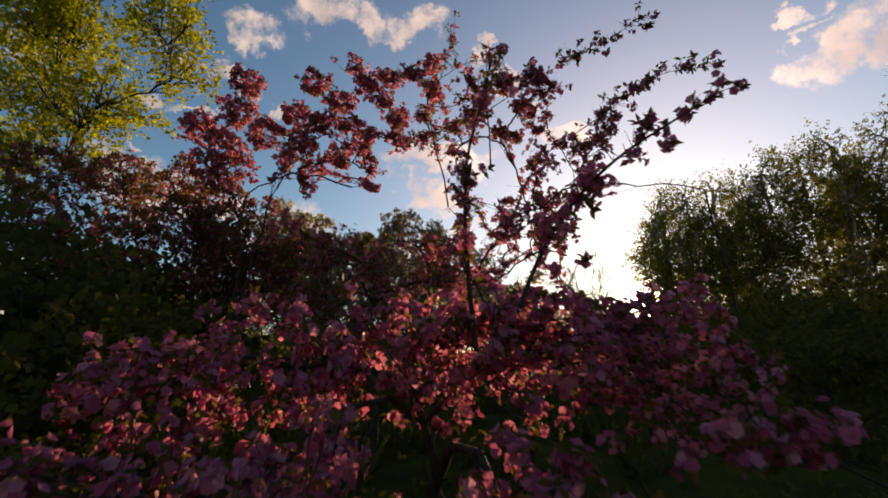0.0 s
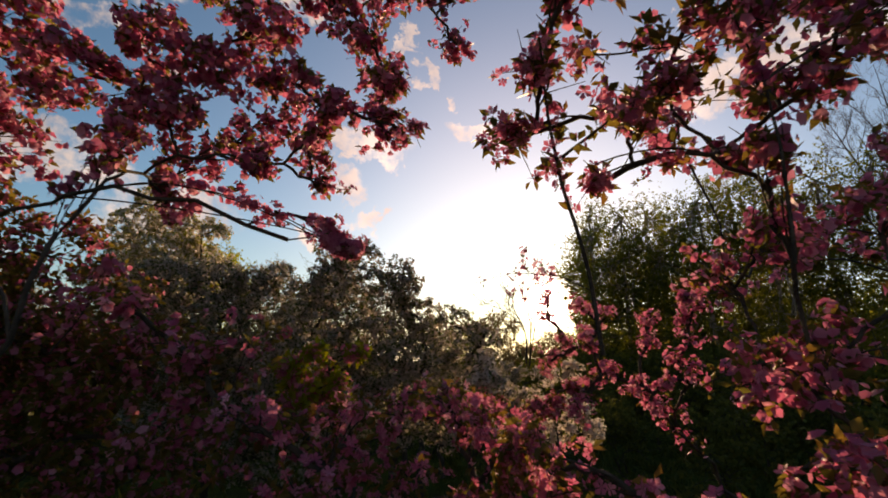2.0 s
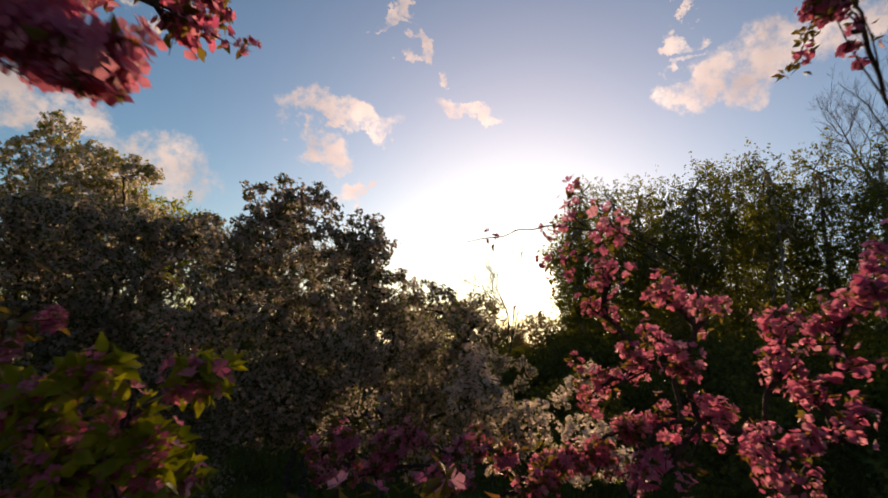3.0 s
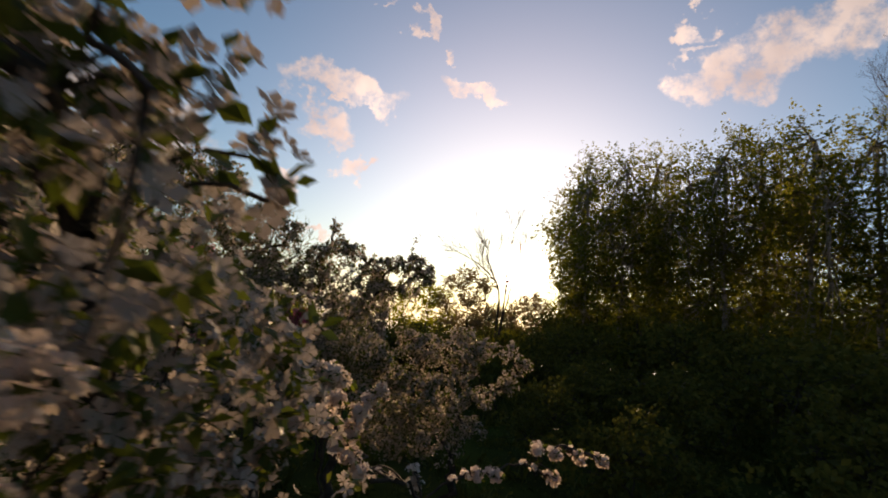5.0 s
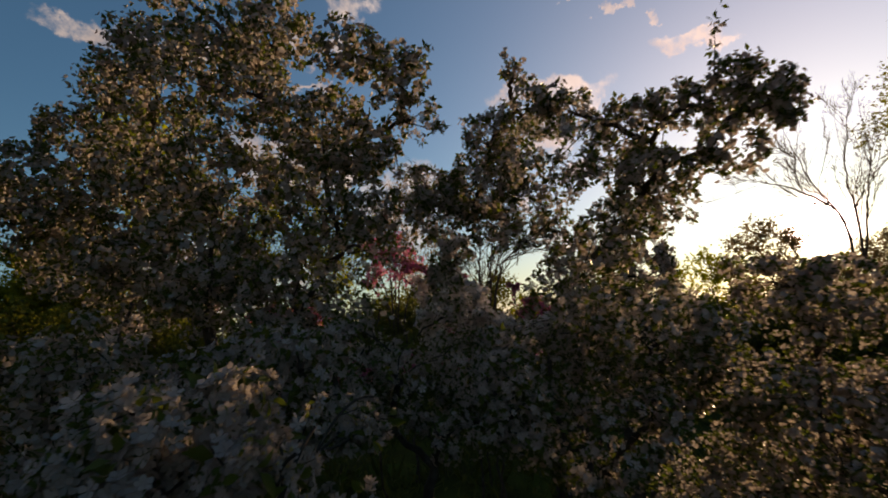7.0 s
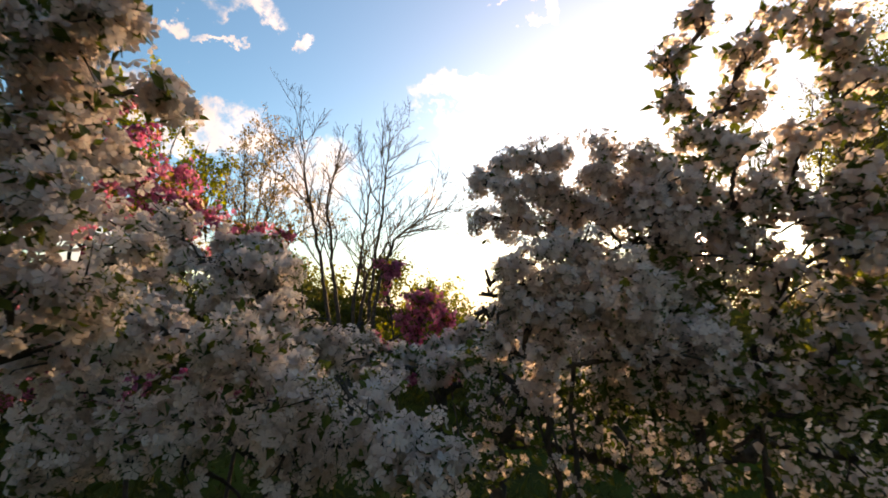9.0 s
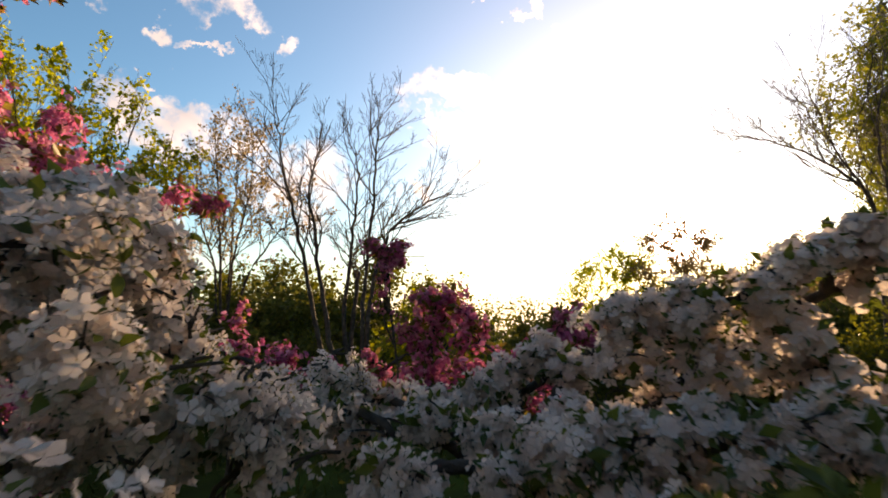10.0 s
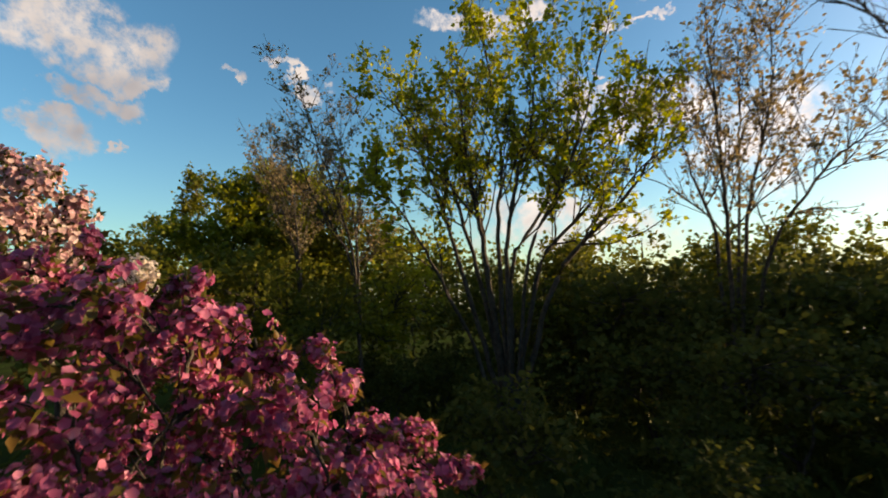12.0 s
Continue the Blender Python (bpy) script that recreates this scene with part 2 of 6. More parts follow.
# ------------------------------------------------------------------ mesh tools
class Bag:
    """Vertices and faces, gathered in blocks."""

    def __init__(self):
        self.v, self.f, self.n = [], [], 0

    def add(self, verts, faces):
        verts = np.asarray(verts, float).reshape(-1, 3)
        faces = np.asarray(faces, int)
        self.v.append(verts)
        self.f.append(faces + self.n)
        self.n += len(verts)

    def mesh(self, name, smooth=False):
        me = bpy.data.meshes.new(name)
        verts = np.concatenate(self.v)
        loops = np.concatenate([f.ravel() for f in self.f])
        sizes = np.concatenate([np.full(len(f), f.shape[1]) for f in self.f])
        me.vertices.add(len(verts))
        me.vertices.foreach_set("co", verts.ravel().astype(np.float32))
        me.loops.add(len(loops))
        me.loops.foreach_set("vertex_index", loops.astype(np.int32))
        me.polygons.add(len(sizes))
        me.polygons.foreach_set("loop_start", (np.cumsum(sizes) - sizes).astype(np.int32))
        me.update(calc_edges=True)
        if smooth:
            me.polygons.foreach_set("use_smooth", np.ones(len(sizes), bool))
        return me


def part(name, bag, material, parent, label="", smooth=False):
    me = bag.mesh(name, smooth) if isinstance(bag, Bag) else bag
    if not me.materials:
        me.materials.append(material)
    ob = new(name, me)
    ob.parent = parent
    return tagged(ob, label)


def thing(name, base, label, category, group="", kind=""):
    ob = new(name)
    ob.empty_display_size = 0.2
    ob.location = base
    return tagged(ob, label, category, group, kind)


def unit(a):
    return a / np.maximum(np.linalg.norm(a, axis=-1, keepdims=True), 1e-9)


def tube(bag, pts, r0, r1, sides=5, flare=1.0):
    """A round, tapering branch along the points."""
    pts = np.asarray(pts, float)
    n = len(pts)
    tan = unit(np.gradient(pts, axis=0))
    ref = np.where(np.abs(tan[:, 2:3]) > 0.9, [[1.0, 0, 0]], [[0, 0, 1.0]])
    a = unit(np.cross(tan, ref))
    b = np.cross(tan, a)
    rad = np.linspace(r0, r1, n)
    rad[0] *= flare
    ang = np.arange(sides) * 2 * pi / sides
    ring = pts[:, None] + rad[:, None, None] * (a[:, None] * np.cos(ang)[None, :, None] + b[:, None] * np.sin(ang)[None, :, None])
    i, j = np.meshgrid(np.arange(n - 1), np.arange(sides), indexing="ij")
    k = (j + 1) % sides
    f = np.stack([i * sides + j, i * sides + k, (i + 1) * sides + k, (i + 1) * sides + j], -1).reshape(-1, 4)
    bag.add(ring.reshape(-1, 3), f)


def tubes(bag, p, q, r0, r1, bend):
    """Many short three-sided twigs at once, from p to about q."""
    tan = unit(q - p)
    ref = np.where(np.abs(tan[:, 2:3]) > 0.9, [[1.0, 0, 0]], [[0, 0, 1.0]])
    a = unit(np.cross(tan, ref))
    b = np.cross(tan, a)
    rows = []
    for c, r in ((p, r0), (q + bend, r1)):
        for s in range(3):
            rows.append(c + r * (a * cos(s * 2.0944) + b * sin(s * 2.0944)))
    v = np.stack(rows, 1)
    f = []
    for s in range(3):
        k = (s + 1) % 3
        f.append((s, k, 3 + k, 3 + s))
    f = np.array(f)
    bag.add(v.reshape(-1, 3), (np.arange(len(p))[:, None, None] * 6 + f[None]).reshape(-1, 4))


def stamp(bag, rng, tv, tf, places, normals, sizes, along=None):
    """The little form (tv, tf) at each place: its z along the normal, its x along `along` or turned by chance."""
    n = len(places)
    if not n:
        return
    z = unit(normals)
    x = along if along is not None else rng.normal(size=(n, 3))
    x = unit(x - z * (x * z).sum(1, keepdims=True))
    y = np.cross(z, x)
    s = np.asarray(sizes)[:, None, None]
    v = places[:, None] + s * (tv[None, :, 0:1] * x[:, None] + tv[None, :, 1:2] * y[:, None] + tv[None, :, 2:3] * z[:, None])
    bag.add(v.reshape(-1, 3), (np.arange(n)[:, None, None] * len(tv) + tf[None]).reshape(-1, tf.shape[1]))


def flower_form():
    """Five broad cupped petals round a middle."""
    v, f = [(0, 0, 0)], []
    for i in range(5):
        a = i * 2 * pi / 5
        for r, d, z in ((0.80, -0.50, 0.22), (1.02, 0.0, 0.38), (0.80, 0.50, 0.16)):
            v.append((r * cos(a + d), r * sin(a + d), z))
        f.append((0, 1 + 3 * i, 2 + 3 * i, 3 + 3 * i))
    return np.array(v, float), np.array(f)


def wedge_flower():
    """A simpler flower: an uneven five-sided cup."""
    v, f = [(0, 0, -0.15)], []
    for i in range(5):
        a = i * 2 * pi / 5
        v.append((0.95 * cos(a), 0.95 * sin(a), 0.45 if i % 2 else 0.2))
        f.append((0, 1 + i, 1 + (i + 1) % 5))
    return np.array(v, float), np.array(f)


def full_flower(name, petal, rings):
    """A flower to be seen from near by: cupped petals in one or two rings, stamens and a stalk."""
    b = Bag()
    for ring in range(rings):
        scale, rise, turn = 1 - 0.28 * ring, 0.10 * ring, 0.63 * ring
        for i in range(5):
            a = i * 2 * pi / 5 + turn
            rows = [(0.10, 0.0, 0.0), (0.48, -0.42, 0.10), (0.50, 0.0, 0.02), (0.48, 0.42, 0.13), (0.90, -0.34, 0.30), (1.0, 0.0, 0.24), (0.90, 0.34, 0.34)]
            v = [(scale * r * cos(a + d), scale * r * sin(a + d), rise + z * (1 + 0.8 * ring)) for r, d, z in rows]
            b.add(v, [(0, 1, 2), (0, 2, 3)])
            b.n -= 7
            b.add(np.zeros((0, 3)), [(1, 4, 5, 2), (2, 5, 6, 3)])
            b.n += 7
    petals = sum(len(f) for f in b.f)
    for i in range(6):
        a = i * 2 * pi / 6
        c = np.array([0.16 * cos(a), 0.16 * sin(a), 0.26 + 0.12 * rings])
        b.add([c * [0.3, 0.3, 0.1], c + [0.05, 0, 0], c + [-0.02, 0.05, 0], c + [-0.02, -0.05, 0.02]], [(0, 1, 2), (0, 2, 3), (0, 3, 1), (1, 3, 2)])
    heads = sum(len(f) for f in b.f)
    tube(b, [(0, 0, 0), (0.05, 0.02, -0.7), (0.0, 0.1, -1.4)], 0.05, 0.04, 3)
    me = b.mesh(name, True)
    for m in (petal, STAMEN, STALK):
        me.materials.append(m)
    total = len(me.polygons)
    me.polygons.foreach_set("material_index", np.array([0] * petals + [1] * (heads - petals) + [2] * (total - heads), dtype=np.int32))
    return me


def full_leaf(name, leaf):
    """A leaf to be seen from near by: pointed oval, folded along its rib, drooping, with a stalk."""
    b = Bag()
    v, f = [], []
    for k, (x, w) in enumerate(((0.0, 0.015), (0.16, 0.02), (0.34, 0.17), (0.55, 0.22), (0.78, 0.15), (1.0, 0.005))):
        z = -0.28 * x * x
        v += [(x, -w, z + w * 0.45), (x, 0, z), (x, w, z + w * 0.45)]
        if k:
            o = 3 * k
            f += [(o - 3, o - 2, o + 1, o), (o - 2, o - 1, o + 2, o + 1)]
    b.add(v, f)
    me = b.mesh(name, True)
    me.materials.append(leaf)
    return me


def leaf_form(width=0.26):
    """A pointed leaf, folded along its rib and bent down."""
    v = [(0, 0, 0), (1, 0, -0.10), (0.45, width, 0.08), (0.45, -width, 0.08)]
    return np.array(v, float), np.array([(0, 3, 1), (0, 1, 2)])


FLOWER, WEDGE, LEAF, LEAF_BROAD = flower_form(), wedge_flower(), leaf_form(), leaf_form(0.42)
# the open lane between the trees
LANE = np.array([(x, y, z) for _, x, y, z, _, _, _ in FLIGHT])


def lane_gap(p):
    """The distance of each point from the lane."""
    best = np.full(len(p), 1e9)
    for a, b in zip(LANE[:-1], LANE[1:]):
        d = b - a
        t = np.clip(((p - a) @ d) / (d @ d), 0, 1)
        best = np.minimum(best, np.linalg.norm(p - a - t[:, None] * d, axis=1))
    return best


def bezier(p0, p1, p2, n):
    t = np.linspace(0, 1, n)[:, None]
    return (1 - t) ** 2 * p0 + 2 * t * (1 - t) * p1 + t * t * p2


class Grower:
    """Limbs, branches, twigs and what grows on them, for one tree."""

    def __init__(self, seed, base, clear=0.30):
        self.rng = np.random.default_rng(seed)
        self.base = np.array(base, float)
        self.clear = clear
        self.subs = []
        self.limbs = []
        self.trunks = []
        self.twigs = []

    def trunk(self, top, r0, r1, wobble=0.05):
        top = np.array(top, float)
        n = 9
        t = np.linspace(0, 1, n)[:, None]
        p = self.base + (top - self.base) * t + self.rng.normal(size=(n, 3)) * wobble * np.sin(t * pi)
        self.trunks.append((p, r0, r1))
        return top

    def limb(self, start, end, r0, r1, rise=0.25):
        start, end = np.array(start, float), np.array(end, float)
        d = np.linalg.norm(end - start)
        mid = (start + end) / 2 + np.array([0, 0, rise * d]) + self.rng.normal(size=3) * 0.10 * d
        p = bezier(start, mid, end, 9)
        p[1:-1] += self.rng.normal(size=(7, 3)) * 0.018 * d
        self.limbs.append((p, r0, r1))
        return p

    def reach_for(self, fork, centre):
        """Where a limb to the centre best leaves the tree: the fork, or a limb that is already on its way there."""
        best, gap = np.array(fork, float), np.linalg.norm(centre - fork)
        start_gap = gap
        for p, _, _ in self.limbs:
            for q in p[3:8]:
                d = np.linalg.norm(centre - q)
                if d < gap and np.linalg.norm(q - fork) + d < 1.25 * start_gap:
                    best, gap = q, d
        return best, gap < start_gap

    def lobe(self, limb, centre, radii, count, reach=(0.45, 1.12), lift=0.12, r0=0.009, vary=(1.0, 1.0)):
        """Branches from the limb to places all over a lobe of the crown."""
        c, r = np.array(centre, float), np.array(radii, float) * np.ones(3)
        u = self.rng.normal(size=(count, 3))
        u = unit(u + [0, 0, 0.15])
        rho = reach[0] + (reach[1] - reach[0]) * self.rng.random(count) ** 0.65
        ends = c + u * r * rho[:, None]
        for e in ends:
            k = int(len(limb) * (0.35 + 0.64 * self.rng.random()))
            s = limb[min(k, len(limb) - 1)]
            d = np.linalg.norm(e - s)
            mid = (s + e) / 2 + self.rng.normal(size=3) * 0.12 * d + [0, 0, lift * d]
            self.subs.append((bezier(s, mid, e, 7), r0, 0.003, vary[0] + (vary[1] - vary[0]) * self.rng.random()))

    def shoot(self, pts, r0=0.012, r1=0.004, dense=1.0):
        """A long single branch through the points."""
        pts = np.array(pts, float)
        t = np.linspace(0, len(pts) - 1, 6 * (len(pts) - 1) + 1)
        p = np.stack([np.interp(t, np.arange(len(pts)), pts[:, i]) for i in range(3)], 1)
        p[1:-1] += self.rng.normal(size=(len(p) - 2, 3)) * 0.008
        for _ in range(4):
            p[1:-1] = (p[:-2] + 2 * p[1:-1] + p[2:]) / 4
        self.subs.append((p, r0, r1, dense))

    def twiglets(self, per_sub, length, inner=0.25, up=0.25, droop=0.0):
        starts, ends, owner = [], [], []
        for k, (p, r0, r1, dense) in enumerate(self.subs):
            span = np.linalg.norm(np.diff(p, axis=0), axis=1).sum()
            n = max(2, int(per_sub * dense * max(0.5, span / 0.6)))
            t = inner + (1 - inner) * np.sort(self.rng.random(n))
            t[-1] = 1.0
            x = t * (len(p) - 1)
            s = np.stack([np.interp(x, np.arange(len(p)), p[:, i]) for i in range(3)], 1)
            tan = unit(np.gradient(p, axis=0))[np.minimum(x.astype(int), len(p) - 1)]
            d = unit(0.55 * tan + 0.85 * unit(self.rng.normal(size=(n, 3))) + [0, 0, up - droop])
            l = length[0] + (length[1] - length[0]) * self.rng.random(n)
            starts.append(s)
            ends.append(s + d * l[:, None])
            owner.append(np.full(n, k))
        self.s, self.e, self.owner = np.concatenate(starts), np.concatenate(ends), np.concatenate(owner)
        if self.clear:
            keep = (lane_gap(self.e) > self.clear) & (lane_gap(self.s) > self.clear)
            self.s, self.e, self.owner = self.s[keep], self.e[keep], self.owner[keep]
        return self.s, self.e

    def wood(self, root, bark, trunk_label="", fine=True):
        """Parts: trunk, each limb, and the thin branches in one."""
        for p, r0, r1 in self.trunks:
            b = Bag()
            tube(b, p - self.base, r0, r1, 9, 1.5)
            part("trunk", b, bark, root, trunk_label, True)
        for p, r0, r1 in self.limbs:
            b = Bag()
            bad = np.nonzero(lane_gap(p) < 0.36)[0]
            if len(bad):
                continue
            tube(b, p - self.base, r0, r1, 7)
            part("limb", b, bark, root, "", True)
        b = Bag()
        for p, r0, r1, _ in self.subs:
            if self.clear:
                bad = np.nonzero(lane_gap(p) < self.clear * 0.8)[0]
                if len(bad):
                    p = p[:bad[0]]
            if len(p) > 1:
                tube(b, p - self.base, r0, r1, 4 if fine else 3)
        bend = self.rng.normal(size=self.s.shape) * 0.012
        if fine:
            tubes(b, self.s - self.base, self.e - self.base, 0.0028, 0.0014, bend)
        tagged(part("branchwork", b, bark, root, "", True), kind="stuff")


def crown_skin(rng, lobes, fill, flat, front):
    """Places of bunches over the lobes, lumpy and with gaps, and the way each one faces; thinner past the front ones."""
    spots, outs = [], []
    for n, (*c, r) in enumerate(lobes):
        k = int(fill * (10 if n < front else 4) * r * r) + 8
        u = unit(rng.normal(size=(k, 3)) + [0, 0, 0.15])
        lumps = unit(rng.normal(size=(13, 3)))
        swell = np.clip((u @ lumps.T).max(1), 0, 1) ** 12
        rho = (0.72 + 0.46 * swell) * rng.uniform(0.5, 1.0, k) ** 0.4
        q = np.array(c) + u * [r, r, r * flat] * rho[:, None]
        spots.append(q)
        outs.append(u)
    q, d = np.concatenate(spots), np.concatenate(outs)
    full = np.array([noise.noise(Vector(a) * 3.4) + 0.6 * noise.noise(Vector(a) * 9.0) for a in q]) > -0.30
    full &= q[:, 2] > 0.1
    return q[full], d[full]


def deepen(seed, lobes, deep):
    """The lobes unevenly set back and forth, with more of them behind, so that the crown is as deep as it is wide."""
    rng = np.random.default_rng(seed + 1000)
    q = np.array(lobes, float)
    mid = q[:, :2].mean(0)
    wide, axes = np.linalg.eigh(np.cov((q[:, :2] - mid).T) + np.eye(2) * 1e-6)
    along, back = axes[:, 1], axes[:, 0]
    back = back if back @ [-0.5, 1.0] > 0 else -back
    span = np.abs((q[:, :2] - mid) @ along)
    rim = np.sqrt(np.clip(1 - (span / (span.max() + 0.05)) ** 2, 0.1, 1))
    q[:, :2] += back * (rng.uniform(-0.3, 0.7, (len(q), 1)) * q[:, 3:4])
    rear = q[::2].copy()
    rear[:, :2] += back * (deep * rim[::2] * rng.uniform(0.6, 1.3, len(rear)))[:, None]
    rear[:, 2] *= 0.96
    return [tuple(a) for a in np.concatenate([q, rear])]


def blossom_tree(name, label, group, seed, base, fork, lobes, petal, leaf, shoots=(), flowers=4.5, leaves=1.7, size=0.024, count=26, twig=6, trunk_r=0.07, share=0.85, form=FLOWER, spread=0.045, shoot_r=0.014, shoot_dense=2.2, spur=(0.03, 0.15), flat=0.8, near=0, leafy=0.4, clear=0.3, leaf_size=(0.035, 0.07), fill=0, deep=0.0):
    """A crab apple: a short trunk, a limb to each lobe of the crown, branches sleeved in bunches of flowers and leaves.
    fill: bunches for each square metre of the lobes' skin, on twigs too short to see.
    near: so many flowers and leaves, those by the lane, are whole pieces of their own; leafy: the shoots' share of bunches with leaves alone."""
    g = Grower(seed, base, clear)
    rng = g.rng
    root = thing(name, base, label, "tree", group)
    front = len(lobes)
    if deep:
        lobes = deepen(seed, lobes, deep)
    top = g.trunk(fork, trunk_r, trunk_r * 0.6)
    for *c, r in sorted(lobes, key=lambda q: np.linalg.norm(np.array(q[:3]) - fork)):
        start, branched = g.reach_for(top, np.array(c))
        end = np.array(c) * 0.88 + start * 0.12
        limb = g.limb(start, end, trunk_r * (0.26 if branched else 0.42), 0.010)
        g.lobe(limb, c, (r, r, r * flat), int(count * (r / 0.6) ** 2) + 4, r0=0.0045, vary=(0.45, 1.5))
    first = len(g.subs)
    for pts in shoots:
        pts, r, dense = pts if isinstance(pts, tuple) else (pts, shoot_r, shoot_dense)
        g.shoot(pts, r, r * 0.3, dense)
    s, e = g.twiglets(twig, spur)
    g.wood(root, BARK, fine=near > 0)
    # bunches at each spur's end and foot
    n = len(s)
    at = np.concatenate([e, s + (e - s) * rng.uniform(0.1, 0.5, (n, 1))])
    out = np.concatenate([unit(e - s)] * 2)
    whose = np.concatenate([g.owner] * 2)
    pick = rng.random(len(at)) < share
    at, out, own = at[pick], out[pick], whose[pick] >= first
    if fill:
        q, d = crown_skin(rng, lobes, fill, flat, front)
        keep = lane_gap(q) > clear
        at, out, own = np.concatenate([at, q[keep]]), np.concatenate([out, d[keep]]), np.concatenate([own, np.zeros(keep.sum(), bool)])
    m = rng.poisson(flowers, len(at))
    m[own & (rng.random(len(at)) < leafy)] = 0
    i = np.repeat(np.arange(len(at)), m)
    off = unit(rng.normal(size=(len(i), 3)))
    p = at[i] + off * rng.uniform(0.010, spread, (len(i), 1)) - g.base
    face = off + 0.5 * out[i] + [0, 0, 0.15]
    big = size * rng.uniform(0.7, 1.25, len(i))
    gap = lane_gap(p + g.base)
    whole = nearest(gap, near)
    b = Bag()
    away = gap > 1.1
    for few, kind in ((~away, form), (away, WEDGE)):
        few = few & ~whole
        stamp(b, rng, *kind, p[few], face[few], big[few])
    if b.v:
        tagged(part("blossom", b, petal, root, "", True), kind="stuff")
    if near:
        rings = 2 if petal is not PETAL_WHITE else 1
        scatter("flower", full_flower("flower", petal, rings), root, rng, p[whole], face[whole], big[whole] * 0.84)
    m = rng.poisson(leaves, len(at)) + own * rng.poisson(0.6, len(at))
    i = np.repeat(np.arange(len(at)), m)
    d = unit(rng.normal(size=(len(i), 3)) + 0.8 * out[i])
    p = at[i] + d * 0.01 - g.base
    face = rng.normal(size=d.shape) + [0, 0, 0.8]
    big = rng.uniform(*leaf_size, len(i))
    whole = nearest(lane_gap(p + g.base), near)
    b = Bag()
    stamp(b, rng, *LEAF, p[~whole], face[~whole], big[~whole], d[~whole])
    if b.v:
        tagged(part("foliage", b, leaf, root), kind="stuff")
    if near:
        scatter("leaf", full_leaf("leaf", leaf), root, rng, p[whole], face[whole], big[whole] * 0.95, d[whole])
    return root


def nearest(gap, n):
    """Marks the n pieces that stand nearest to the lane."""
    mark = np.zeros(len(gap), bool)
    mark[np.argsort(gap)[:n]] = True
    return mark & (gap < 2.0)


def scatter(name, mesh, root, rng, places, normals, sizes, along=None):
    """One object for each place, all on one mesh."""
    if not len(places):
        return
    z = unit(normals)
    x = along if along is not None else rng.normal(size=z.shape)
    x = unit(x - z * (x * z).sum(1, keepdims=True))
    y = np.cross(z, x)
    for p, a, b, c, k in zip(places, x, y, z, sizes):
        ob = new(name, mesh)
        ob.parent = root
        ob.matrix_basis = Matrix(((a[0] * k, b[0] * k, c[0] * k, p[0]), (a[1] * k, b[1] * k, c[1] * k, p[1]), (a[2] * k, b[2] * k, c[2] * k, p[2]), (0, 0, 0, 1)))


def leafy_tree(name, label, group, seed, base, stems, lobes, leaf, bark, leaves=5, size=0.07, count=22, twig=6, twig_len=(0.12, 0.4), stem_r=0.06, droop=0.0, form=LEAF_BROAD, clear=0.3, squash=0.9, sub_r=0.012, category="tree", fine=True):
    """A tree or shrub with leaves: stems from the ground (or one trunk to a fork), limbs to the lobes."""
    g = Grower(seed, base, clear)
    rng = g.rng
    root = thing(name, base, label, category, group)
    tops = [g.trunk(t, stem_r * rng.uniform(0.7, 1.1), stem_r * 0.45, 0.07) for t in stems]
    for *c, r in sorted(lobes, key=lambda q: q[2]):
        c = np.array(c)
        top = min(tops, key=lambda q: np.linalg.norm(q - c))
        start, branched = g.reach_for(top, c)
        limb = g.limb(start, c * 0.85 + start * 0.15, stem_r * (0.28 if branched else 0.42), 0.014, 0.08)
        g.lobe(limb, c, (r, r, r * squash), int(count * (r / 0.8) ** 2) + 4, (0.4, 1.15), 0.15 - droop, sub_r)
    s, e = g.twiglets(twig, twig_len, 0.3, 0.3, droop)
    g.wood(root, bark, fine=fine)
    n = len(s)
    at = np.concatenate([e, s + (e - s) * rng.uniform(0.3, 0.8, (n, 1))])
    out = np.concatenate([unit(e - s)] * 2)
    m = rng.poisson(leaves, len(at))
    i = np.repeat(np.arange(len(at)), m)
    d = unit(rng.normal(size=(len(i), 3)) + 0.4 * out[i] - [0, 0, 0.35 + droop])
    p = at[i] + rng.normal(size=d.shape) * 0.05
    b = Bag()
    stamp(b, rng, *form, p - g.base, rng.normal(size=d.shape) + [0, 0, 0.6], size * rng.uniform(0.6, 1.25, len(i)), d)
    tagged(part("crown", b, leaf, root), kind="stuff")
    return root


